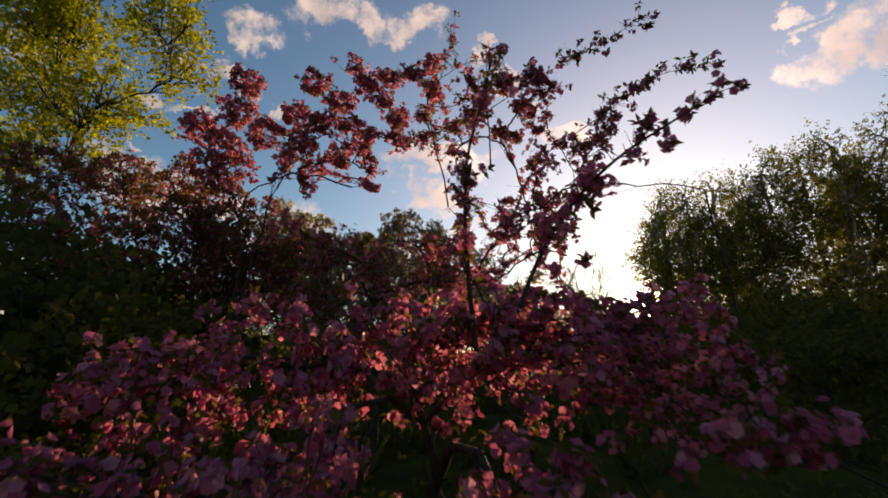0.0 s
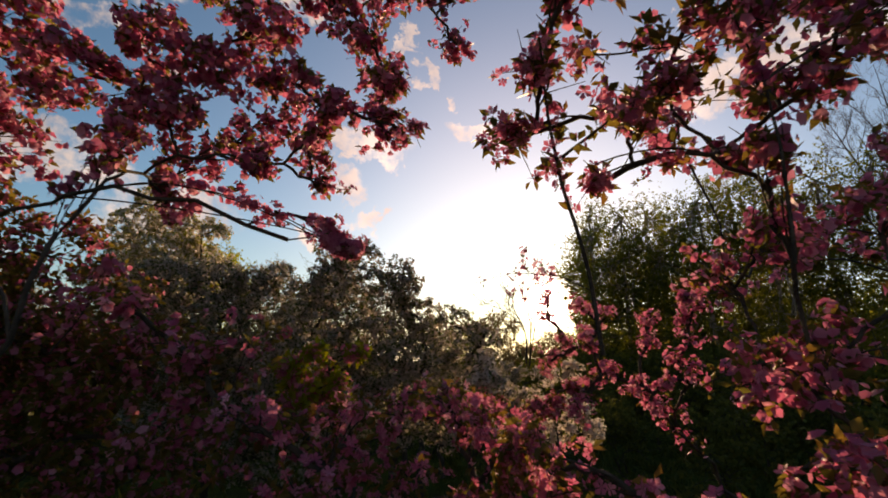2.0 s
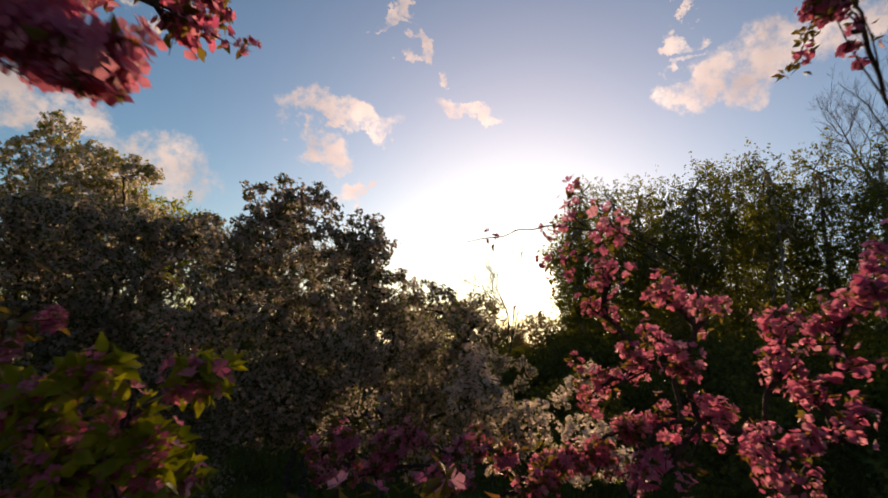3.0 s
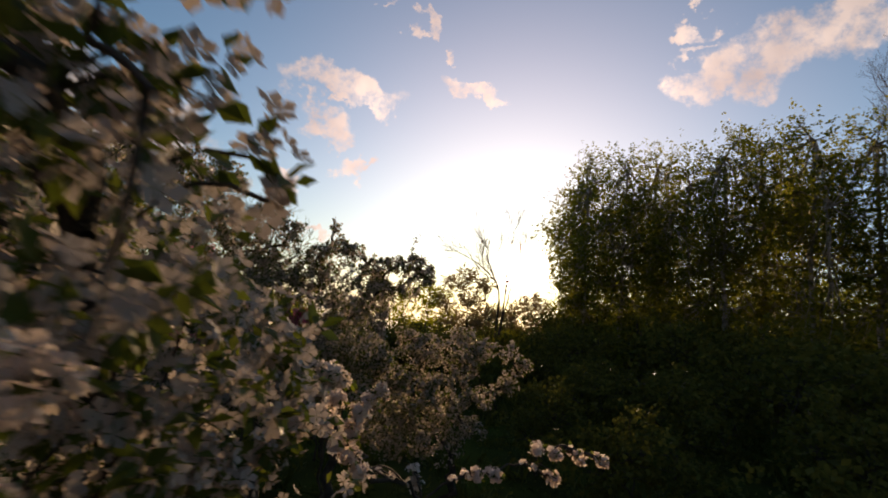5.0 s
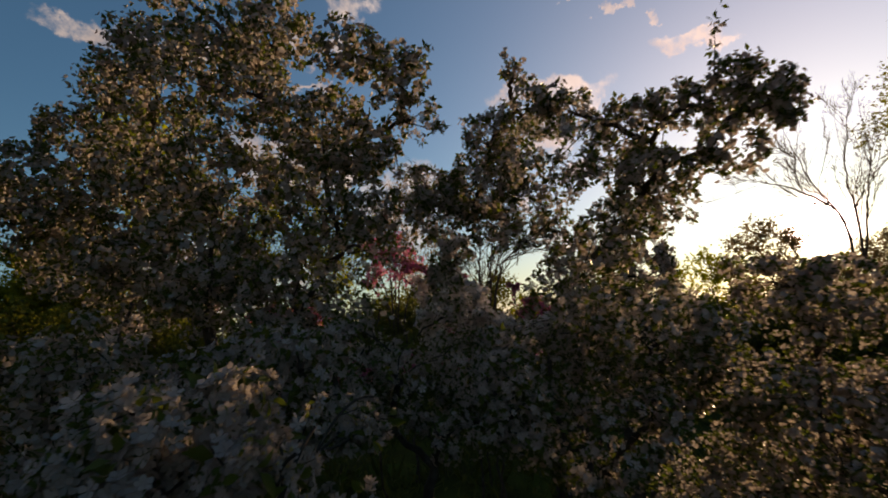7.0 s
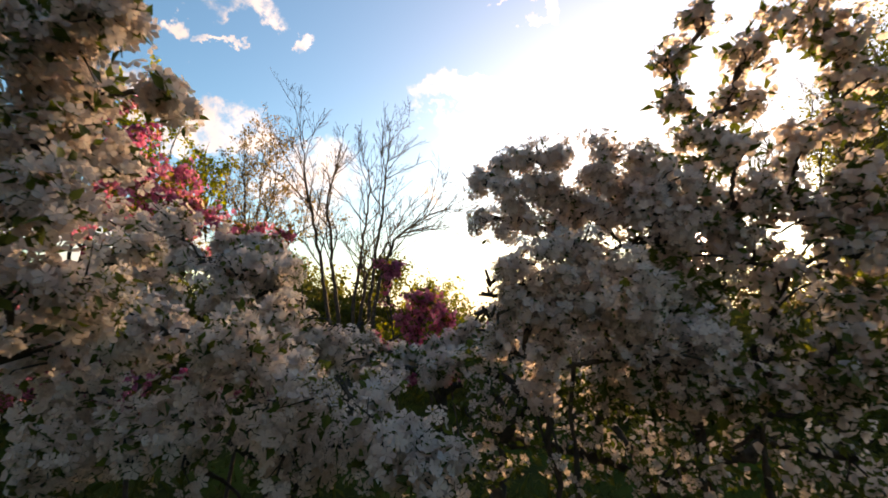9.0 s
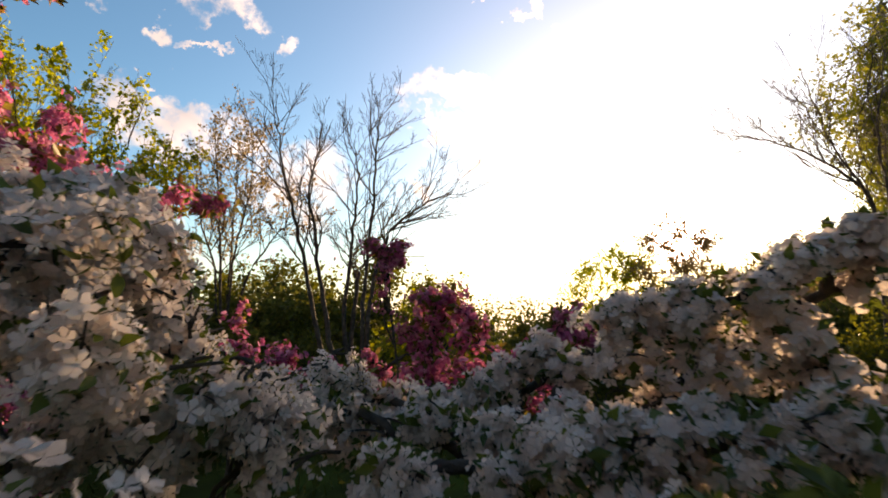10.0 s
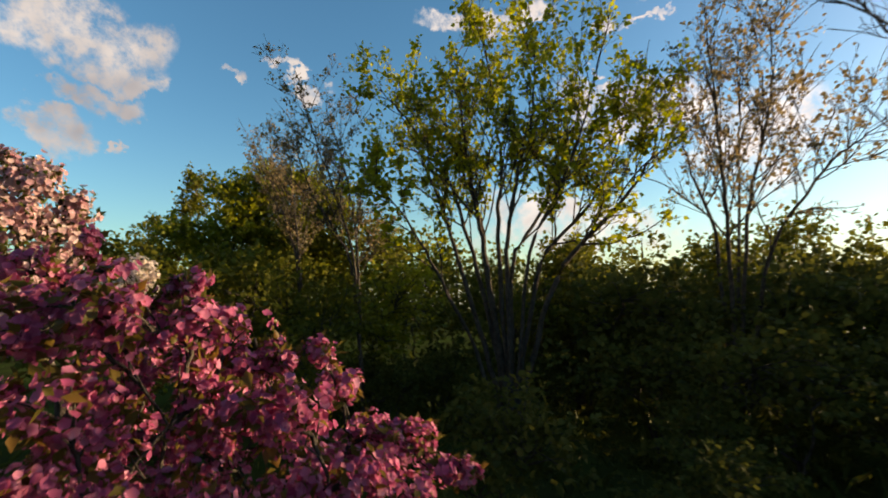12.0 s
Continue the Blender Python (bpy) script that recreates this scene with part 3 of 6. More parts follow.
def bare_tree(name, label, seed, base, stems, bark, r=0.06, levels=3, twigginess=1.0, leaf=None, leaves=2.0, size=0.07):
    """A tree of stems that fork again and again into fine twigs, leafless or with young leaves at the twigs' ends."""
    rng = np.random.default_rng(seed)
    base = np.array(base, float)
    root = thing(name, base, label, "tree")
    fine, tips = Bag(), []

    def grow(start, d, length, rad, level, bag):
        n = max(4, int(length / 0.16) + 2) if level < 3 else 4
        p, q, dd = [start], start, d.copy()
        step = length / (n - 1)
        for _ in range(n - 1):
            dd = unit(dd + rng.normal(size=3) * (0.13 if level else 0.06) + [0, 0, 0.05])
            q = q + dd * step
            p.append(q)
        p = np.array(p)
        tube(bag, p, rad, max(0.004, rad * 0.28), 7 if level == 0 else 4 if level == 1 else 3, 1.3 if level == 0 else 1.0)
        if level >= 2:
            tips.extend(p[1:])
        if level >= levels:
            return
        kids = int((3.2, 4, 3, 3)[level] * length ** 0.5 * twigginess) + 2
        for _ in range(kids):
            t = rng.uniform(0.42 if level == 0 else 0.2, 0.95)
            k = min(int(t * (n - 1)), n - 2)
            tan = unit(p[k + 1] - p[k])
            side = unit(np.cross(tan, rng.normal(size=3)))
            grow(p[k], unit(tan * 0.85 + side * rng.uniform(0.5, 0.95) + [0, 0, 0.25]), length * rng.uniform(0.28, 0.5) * (1.2 - 0.6 * t), rad * (1 - 0.7 * t) * 0.6, level + 1, fine)

    ends = np.array([pts[-1][:2] for pts in stems])
    across = np.linalg.eigh(np.cov((ends - ends.mean(0)).T) + np.eye(2) * 1e-6)[1][:, 0]
    for pts in stems:
        b = Bag()
        q = np.array(pts, float) - base
        if leaf:
            q[:, :2] += across * rng.uniform(-0.9, 0.9) * (q[:, 2:] / q[:, 2].max())
        t = np.linspace(0, len(q) - 1, 7 * (len(q) - 1) + 1)
        p = np.stack([np.interp(t, np.arange(len(q)), q[:, i]) for i in range(3)], 1)
        for _ in range(3):
            p[1:-1] = (p[:-2] + 2 * p[1:-1] + p[2:]) / 4
        p[1:-1] += rng.normal(size=(len(p) - 2, 3)) * 0.012
        rad = r * rng.uniform(0.75, 1.15)
        tube(b, p, rad, 0.006, 7, 1.5)
        part("stem", b, bark, root, "", True)
        length = np.linalg.norm(np.diff(p, axis=0), axis=1).sum()
        for k in range(int(5 * length ** 0.5 * twigginess) + 4):
            u = rng.uniform(0.28 if leaf else 0.38, 1.0)
            j = min(int(u * (len(p) - 1)), len(p) - 2)
            tan = unit(p[j + 1] - p[j])
            side = unit(np.cross(tan, rng.normal(size=3)))
            grow(p[j], unit(tan * 0.9 + side * rng.uniform(0.4, 0.9) + [0, 0, 0.1]), length * rng.uniform(0.14, 0.3) * (1.35 - 0.6 * u), rad * (1 - 0.85 * u) * 0.42 + 0.003, 1, fine)
    tagged(part("branchwork", fine, bark, root, "", True), kind="stuff")
    if leaf:
        at = np.repeat(np.array(tips), rng.poisson(leaves, len(tips)), 0)
        crown = Bag()
        p = at + rng.normal(size=at.shape) * 0.035
        stamp(crown, rng, *LEAF_BROAD, p, rng.normal(size=p.shape) + [0, 0, 0.6], size * rng.uniform(0.6, 1.25, len(p)), unit(rng.normal(size=p.shape) - [0, 0, 0.4]))
        tagged(part("crown", crown, leaf, root), kind="stuff")
    return root


# ------------------------------------------------------------------ ground
def make_ground():
    n, half = 90, 1.0
    t = np.linspace(-1, 1, n)
    g = np.sign(t) * np.abs(t) ** 2.6 * 900
    x, y = np.meshgrid(g, g + 15, indexing="ij")
    z = np.array([noise.noise(Vector((a * 0.25, b * 0.25, 0))) * 0.10 for a, b in zip(x.ravel(), y.ravel())])
    z -= 0.05 + 0.10 * np.maximum(y.ravel() - 33, 0) * np.clip((y.ravel() - 33) / 12, 0, 1)
    b = Bag()
    i, j = np.meshgrid(np.arange(n - 1), np.arange(n - 1), indexing="ij")
    f = np.stack([i * n + j, (i + 1) * n + j, (i + 1) * n + j + 1, i * n + j + 1], -1).reshape(-1, 4)
    b.add(np.stack([x.ravel(), y.ravel(), z], 1), f)
    ob = part("ground", b, EARTH, None, "uneven meadow ground under the blossoming trees", True)
    tagged(ob, category="ground", kind="structure")


make_ground()
PINK = "pink blossoming crab apples"
WHITE = "white blossoming crab apples"


# ------------------------------------------------------------------ pink crab apples at the start
def pink_tree(label, seed, base, fork, lobes, shoots=(), leaf=LEAF_BRONZE, **more):
    return blossom_tree("crab_apple_tree", label, PINK, seed, base, fork, lobes, PETAL_PINK, leaf, shoots, **{**dict(flowers=6.0, share=0.6, count=20, leaves=2.0, twig=6.5, spur=(0.04, 0.18), fill=75), **more})


def magenta_tree(label, seed, base, fork, lobes, shoots=(), **more):
    return blossom_tree("crab_apple_tree", label, PINK, seed, base, fork, lobes, PETAL_MAGENTA, LEAF_BRONZE, shoots, **{**dict(flowers=5.0, share=0.7, count=22, leaves=2.0, spur=(0.04, 0.18)), **more})


def white_tree(label, seed, base, fork, lobes, shoots=(), leaf=LEAF_CRAB, petal=PETAL_WHITE, **more):
    return blossom_tree("crab_apple_tree", label, WHITE, seed, base, fork, lobes, petal, leaf, shoots, **{**dict(form=FLOWER, count=13, flowers=6.5, size=0.019, twig=3.5, spread=0.05, spur=(0.02, 0.09), flat=0.85, leaves=1.5, leaf_size=(0.03, 0.055), fill=210), **more})


pink_tree("low pink crab apple bush with bronze leaves", 11, (-0.25, 2.86, 0), (-0.22, 2.76, 0.47),
          [(-1.04, 2.38, 1.07, 0.51), (-0.37, 2.78, 1.13, 0.56), (0.39, 2.63, 1.13, 0.56), (1.07, 2.80, 1.0, 0.56), (-1.64, 2.21, 0.96, 0.42), (-0.66, 1.52, 0.5, 0.42), (0.23, 1.50, 0.49, 0.42), (-1.39, 1.34, 0.54, 0.42)],
          [[(0.03, 2.48, 1.05), (-0.01, 2.29, 1.71), (0.04, 2.26, 2.17), (0.19, 2.24, 2.68)], [(0.12, 2.49, 1.05), (0.46, 2.34, 1.77), (0.86, 2.28, 2.12), (1.35, 2.23, 2.38)], ([(1.50, 1.81, 0.55), (1.17, 1.68, 0.73), (1.00, 1.66, 0.75), (0.81, 1.64, 0.76)], 0.006, 2.6), ([(1.21, 1.69, 0.71), (1.11, 1.65, 0.82), (1.05, 1.64, 0.86)], 0.005, 2.6)], count=22, near=210, leafy=0.2, leaves=3.5, fill=60)
pink_tree("pink crab apple with tall upright shoots and bronze leaves", 12, (0.35, 4.45, 0), (0.20, 4.45, 1.45),
           [(0.18, 4.40, 3.91, 0.10), (0.45, 4.40, 3.94, 0.11), (0.72, 4.40, 3.94, 0.12), (0.85, 4.40, 3.88, 0.11), (0.57, 4.40, 3.63, 0.08), (0.03, 4.40, 3.57, 0.08), (-0.15, 4.40, 3.48, 0.07), (-0.37, 4.40, 3.94, 0.09), (-0.47, 4.40, 3.63, 0.07), (0.33, 4.40, 3.36, 0.09), (0.79, 4.80, 3.18, 0.19), (1.28, 4.90, 3.23, 0.23), (1.55, 4.80, 3.61, 0.17), (1.29, 4.60, 2.91, 0.17), (0.85, 4.60, 2.64, 0.22), (0.42, 4.60, 2.59, 0.19), (0.84, 4.40, 2.34, 0.20), (0.31, 4.30, 2.28, 0.18), (-0.12, 4.30, 2.20, 0.16), (-0.41, 4.70, 2.29, 0.14)],
           [([(-0.24, 4.60, 2.66), (-0.27, 4.60, 2.94), (-0.34, 4.60, 3.23), (-0.39, 4.60, 3.54), (-0.40, 4.60, 3.86), (-0.27, 4.60, 4.18), (-0.17, 4.60, 4.47), (-0.09, 4.60, 4.82)], 0.009, 1.3), ([(0.21, 4.25, 2.92), (0.22, 4.25, 3.28), (0.21, 4.25, 3.52), (0.16, 4.25, 3.69), (0.11, 4.25, 3.87), (-0.05, 4.25, 3.93)], 0.008, 1.3), ([(0.21, 4.25, 3.52), (0.52, 4.25, 3.72), (0.90, 4.25, 3.95), (1.34, 4.25, 4.13), (1.84, 4.25, 4.44)], 0.005, 2.6), ([(-0.43, 4.50, 3.79), (-0.21, 4.50, 3.74), (0.03, 4.50, 3.79), (0.31, 4.50, 3.84)], 0.006, 1.8), ([(-0.36, 4.55, 3.36), (-0.18, 4.55, 3.51), (0.01, 4.55, 3.64), (0.19, 4.55, 3.62)], 0.006, 1.8), ([(-0.27, 4.60, 4.18), (-0.03, 4.60, 4.34), (0.20, 4.60, 4.36), (0.43, 4.60, 4.40)], 0.005, 1.6), ([(0.22, 4.20, 2.04), (0.64, 4.20, 2.95), (1.26, 4.20, 3.32), (1.90, 4.20, 3.78), (2.44, 4.20, 3.79)], 0.006, 1.8)], count=7, near=144, leafy=0.3, flowers=4.2, leaves=4.2, fill=60, trunk_r=0.03, deep=0.4)
pink_tree("spreading pink crab apple with overhanging branches", 13, (-3.10, 5.30, 0), (-2.85, 5.35, 1.90),
           [(-0.46, 5.60, 5.13, 0.13), (-0.69, 5.60, 4.95, 0.14), (-1.05, 5.60, 4.97, 0.19), (-1.41, 5.60, 4.82, 0.21), (-1.14, 5.60, 4.62, 0.15), (-1.59, 5.60, 5.12, 0.19), (-1.75, 5.60, 4.62, 0.21), (-2.12, 5.60, 4.97, 0.22), (-2.00, 5.60, 4.38, 0.22), (-2.34, 5.60, 4.47, 0.25), (-1.57, 5.60, 4.26, 0.16), (-1.31, 5.60, 4.08, 0.12), (-0.99, 5.60, 4.29, 0.11), (-0.89, 5.60, 3.98, 0.07), (-1.39, 5.60, 3.88, 0.08), (-1.72, 5.60, 3.72, 0.09), (-2.31, 5.60, 4.10, 0.22), (-2.82, 5.60, 4.24, 0.29), (-2.45, 5.60, 3.82, 0.15), (-3.28, 5.60, 4.66, 0.29), (-3.41, 5.60, 4.15, 0.28), (-3.82, 5.60, 4.43, 0.29), (-3.64, 5.60, 3.85, 0.24), (-3.11, 5.60, 5.01, 0.26)],
           [([(-2.80, 5.90, 2.69), (-2.66, 5.90, 2.93), (-2.60, 5.90, 3.14)], 0.006, 2.4), ([(-2.21, 5.90, 2.36), (-2.06, 5.90, 2.59), (-1.87, 5.90, 2.87)], 0.006, 2.2), ([(-2.01, 5.80, 2.29), (-1.86, 5.80, 2.32), (-1.72, 5.80, 2.78), (-1.60, 5.80, 2.78)], 0.006, 2.2)], count=14, twig=8, near=115, leafy=0.4, flowers=5.5, fill=150, leaves=3.0, trunk_r=0.035, deep=0.7)
pink_tree("pink crab apple reaching over the gap", 14, (2.20, 6.60, 0), (2.00, 6.55, 1.20),
           [(0.11, 6.10, 3.05, 0.05), (0.33, 6.10, 2.96, 0.07), (0.52, 6.10, 2.94, 0.06), (0.83, 6.10, 2.90, 0.07), (1.10, 6.10, 2.74, 0.10), (0.80, 6.10, 2.75, 0.05), (0.21, 6.10, 2.75, 0.06), (0.37, 6.10, 2.75, 0.06), (0.49, 6.10, 2.55, 0.07), (0.70, 6.10, 2.46, 0.06), (0.89, 6.10, 2.44, 0.06), (1.14, 6.10, 2.51, 0.11), (0.31, 6.10, 2.35, 0.10), (0.76, 6.10, 2.33, 0.12), (1.18, 6.10, 2.98, 0.10), (0.17, 6.40, 2.59, 0.07)],
           [([(0.39, 6.05, 3.08), (0.20, 6.05, 3.17), (0.01, 6.05, 3.19), (-0.16, 6.05, 3.19), (-0.26, 6.05, 3.17), (-0.35, 6.05, 3.13), (-0.45, 6.05, 3.11)], 0.004, 1.4), ([(-0.01, 6.05, 3.19), (-0.08, 6.05, 3.24), (-0.08, 6.05, 3.30)], 0.0035, 2.6), ([(0.31, 6.10, 3.09), (0.13, 6.10, 3.19), (-0.04, 6.10, 3.07), (-0.13, 6.10, 3.07)], 0.0035, 1.6), ([(0.19, 6.05, 3.15), (0.12, 6.05, 3.18), (0.05, 6.05, 3.21)], 0.0035, 2.8)], count=7, near=136, leafy=0.35, flowers=3.0, share=0.6, spur=(0.02, 0.08), spread=0.045, fill=22, leaves=2.4, leaf_size=(0.02, 0.04), size=0.019, trunk_r=0.04, deep=0.3)
pink_tree("shaded pink crab apple with dark bronze leaves", 18, (-4.21, 6.40, 0), (-4.21, 6.40, 1.47),
           [(-4.19, 6.20, 3.63, 0.37), (-3.64, 6.20, 3.58, 0.37), (-3.16, 6.20, 3.34, 0.32), (-4.04, 6.20, 2.98, 0.45), (-3.41, 6.20, 2.84, 0.45), (-2.81, 6.20, 2.52, 0.35), (-3.71, 6.20, 2.29, 0.47), (-2.92, 6.20, 2.03, 0.47), (-2.30, 6.00, 1.96, 0.32), (-6.92, 6.30, 4.29, 0.72), (-5.66, 6.30, 4.20, 0.62), (-4.52, 6.30, 3.93, 0.52), (-6.74, 6.30, 3.34, 0.78), (-5.44, 6.30, 3.26, 0.68), (-4.26, 6.30, 3.19, 0.50), (-3.64, 6.30, 3.15, 0.42), (-3.10, 6.30, 2.78, 0.37), (-2.59, 6.30, 2.58, 0.36), (-6.41, 6.30, 2.53, 0.76), (-5.15, 6.30, 2.47, 0.66), (-3.86, 6.30, 2.65, 0.49)], flowers=1.6, leaves=5.0, count=10, fill=110, leaf_size=(0.04, 0.075), deep=0.8)
pink_tree("low pink crab apple in flower under the shoots", 19, (-1.26, 5.48, 0), (-1.26, 5.48, 1.49),
           [(-1.57, 5.20, 2.39, 0.20), (-1.12, 5.20, 2.32, 0.23), (-0.72, 5.20, 2.50, 0.17), (-0.46, 5.20, 2.27, 0.20), (-1.31, 5.20, 2.08, 0.26), (-0.80, 5.20, 2.00, 0.26), (-0.28, 5.20, 1.99, 0.23), (-1.97, 5.60, 2.66, 0.15), (-2.41, 5.70, 2.91, 0.13), (-1.96, 5.60, 2.37, 0.19)], flowers=2.6, leaves=4.0, count=10, fill=70, deep=0.6)
pink_tree("low pink crab apple with yellow-green leaves in the sun", 55, (-1.36, 5.90, 0), (-1.36, 5.90, 1.82),
           [(-1.47, 5.75, 2.54, 0.05), (-1.40, 5.75, 2.49, 0.06), (-1.30, 5.75, 2.58, 0.04), (-1.15, 5.75, 2.66, 0.03), (-1.22, 5.75, 2.50, 0.04), (-1.43, 5.75, 2.43, 0.06), (-1.53, 5.75, 2.60, 0.03), (-1.40, 5.75, 2.67, 0.03)], leaf=LEAF_LIME, flowers=2.0, leaves=4.0, count=8, fill=60, size=0.019, leaf_size=(0.04, 0.07), trunk_r=0.02, spur=(0.02, 0.07), clear=0.25, deep=0.3)
pink_tree("low pink crab apple with scattered flowers", 56, (-0.30, 6.65, 0), (-0.30, 6.65, 1.66),
           [(-0.91, 6.50, 2.30, 0.03), (-0.81, 6.50, 2.37, 0.03), (-0.53, 6.50, 2.39, 0.03), (-0.60, 6.50, 2.33, 0.03), (-0.26, 6.50, 2.34, 0.03), (-0.13, 6.50, 2.30, 0.03), (0.11, 6.50, 2.30, 0.04), (0.40, 6.50, 2.42, 0.03), (0.27, 6.50, 2.32, 0.06), (0.01, 6.50, 2.21, 0.07), (-0.37, 6.50, 2.21, 0.07), (-0.73, 6.50, 2.22, 0.06)], flowers=3.0, leaves=4.0, count=8, fill=70, size=0.019, leaf_size=(0.03, 0.05), trunk_r=0.02, spur=(0.02, 0.08), deep=0.4)
pink_tree("pink crab apple branch hanging over the lane", 57, (-3.10, 5.30, 0), (-2.80, 5.25, 3.20),
           [(-1.24, 5.15, 3.17, 0.03), (-1.22, 5.15, 3.19, 0.03), (-1.18, 5.15, 3.14, 0.03), (-1.15, 5.15, 3.13, 0.03), (-1.13, 5.15, 3.13, 0.03), (-1.21, 5.15, 3.15, 0.03)], flowers=6.0, leaves=1.2, count=6, fill=150, size=0.019, trunk_r=0.02, spur=(0.015, 0.05), spread=0.03, leaf_size=(0.02, 0.04))
pink_tree("slender pink crab apple with a hanging leafy twig", 58, (3.60, 6.60, 0), (3.20, 6.40, 3.30),
           [(0.90, 5.90, 4.11, 0.05), (0.99, 5.90, 4.15, 0.04), (0.84, 5.90, 4.21, 0.05), (1.05, 5.90, 4.30, 0.09), (0.98, 5.90, 3.00, 0.05)],
           [([(0.97, 5.90, 4.31), (0.87, 5.90, 4.09), (0.81, 5.90, 3.94), (0.73, 5.90, 3.80)], 0.003, 2.4)], flowers=4.0, leaves=3.0, count=5, fill=100, size=0.019, trunk_r=0.02, leafy=0.7, spur=(0.015, 0.05), leaf_size=(0.025, 0.045))

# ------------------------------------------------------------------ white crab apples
white_tree("shaded cream-white crab apple in young leaf with a rounded crown", 21, (-0.88, 8.65, 0), (-0.88, 8.65, 1.45),
           [(-1.61, 8.60, 3.81, 0.27), (-1.30, 8.60, 3.71, 0.32), (-0.93, 8.60, 3.61, 0.27), (-0.75, 8.60, 3.43, 0.22), (-1.57, 8.60, 3.42, 0.36), (-1.09, 8.60, 3.26, 0.39), (-0.60, 8.60, 3.09, 0.27), (-0.25, 8.30, 3.00, 0.23), (0.08, 8.10, 2.88, 0.20), (0.33, 8.00, 2.68, 0.15), (-1.93, 8.60, 3.39, 0.28), (-1.75, 8.60, 2.93, 0.42), (-1.19, 8.60, 2.73, 0.47), (-0.57, 8.60, 2.62, 0.43), (-0.03, 8.60, 2.49, 0.39), (-2.13, 8.60, 2.56, 0.45), (-1.53, 8.60, 2.14, 0.54), (-0.81, 8.60, 2.06, 0.56), (-0.15, 8.60, 1.94, 0.47), (0.24, 8.10, 2.25, 0.30)], petal=PETAL_SHADED_CREAM, flowers=4.2, leaves=4.6, leaf_size=(0.024, 0.045), size=0.017, deep=0.25)
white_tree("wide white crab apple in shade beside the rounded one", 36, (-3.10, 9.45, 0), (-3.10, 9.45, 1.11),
           [(-2.40, 9.30, 3.64, 0.27), (-2.70, 9.30, 3.56, 0.32), (-3.14, 9.30, 3.58, 0.37), (-3.58, 9.30, 3.60, 0.37), (-3.95, 9.30, 3.62, 0.36), (-2.51, 9.30, 3.24, 0.38), (-3.03, 9.30, 3.11, 0.47), (-3.59, 9.30, 3.12, 0.46), (-3.99, 9.30, 3.05, 0.45), (-2.67, 9.30, 2.61, 0.52), (-3.27, 9.30, 2.58, 0.51), (-3.75, 9.30, 2.46, 0.55), (-2.26, 9.30, 2.11, 0.57), (-2.91, 9.30, 2.00, 0.60), (-3.50, 9.30, 1.80, 0.59), (-2.37, 9.30, 1.48, 0.55)], petal=PETAL_SHADED_CREAM, flowers=4.2, leaves=4.6, leaf_size=(0.024, 0.045), size=0.017, deep=0.2)
white_tree("low white crab apple glowing against the sun", 35, (0.62, 8.15, 0), (0.62, 8.15, 1.42),
           [(0.44, 8.00, 2.66, 0.10), (0.52, 8.00, 2.48, 0.13), (1.01, 8.00, 2.52, 0.10), (0.75, 8.00, 2.41, 0.14), (0.30, 8.00, 2.46, 0.16), (0.84, 8.00, 2.12, 0.16), (1.14, 8.00, 2.06, 0.11), (0.56, 8.00, 2.14, 0.19), (0.10, 8.00, 2.60, 0.14), (0.03, 8.00, 2.33, 0.20), (0.35, 8.00, 2.01, 0.22), (0.86, 8.00, 1.90, 0.20), (1.20, 8.00, 1.89, 0.12)], flowers=8.0, near=129, fill=230, spur=(0.01, 0.045), spread=0.032, size=0.014, deep=0.12)
white_tree("low white crab apple in full flower", 22, (0.86, 10.18, 0), (0.86, 10.18, 1.33),
           [(0.54, 9.70, 2.36, 0.03), (0.49, 9.70, 2.32, 0.03), (0.45, 9.70, 2.27, 0.03), (0.36, 9.70, 2.31, 0.03), (0.29, 9.70, 2.27, 0.03), (0.33, 9.70, 2.23, 0.03), (0.43, 9.70, 2.19, 0.03), (0.43, 9.70, 2.11, 0.03), (0.48, 9.70, 2.05, 0.03), (0.38, 9.70, 2.16, 0.03), (1.47, 10.40, 1.98, 0.03), (1.57, 10.40, 1.95, 0.03), (1.73, 10.40, 1.94, 0.04), (1.87, 10.40, 1.92, 0.03), (1.58, 10.40, 1.83, 0.04), (0.78, 10.40, 1.85, 0.03), (0.81, 10.40, 1.77, 0.03), (1.14, 10.40, 1.84, 0.03), (1.24, 10.40, 1.82, 0.03)], flowers=4.0, near=144, clear=0.16, fill=230, leaves=0.5, count=2, trunk_r=0.02, leaf_size=(0.02, 0.04), spur=(0.006, 0.02), spread=0.02, size=0.014)
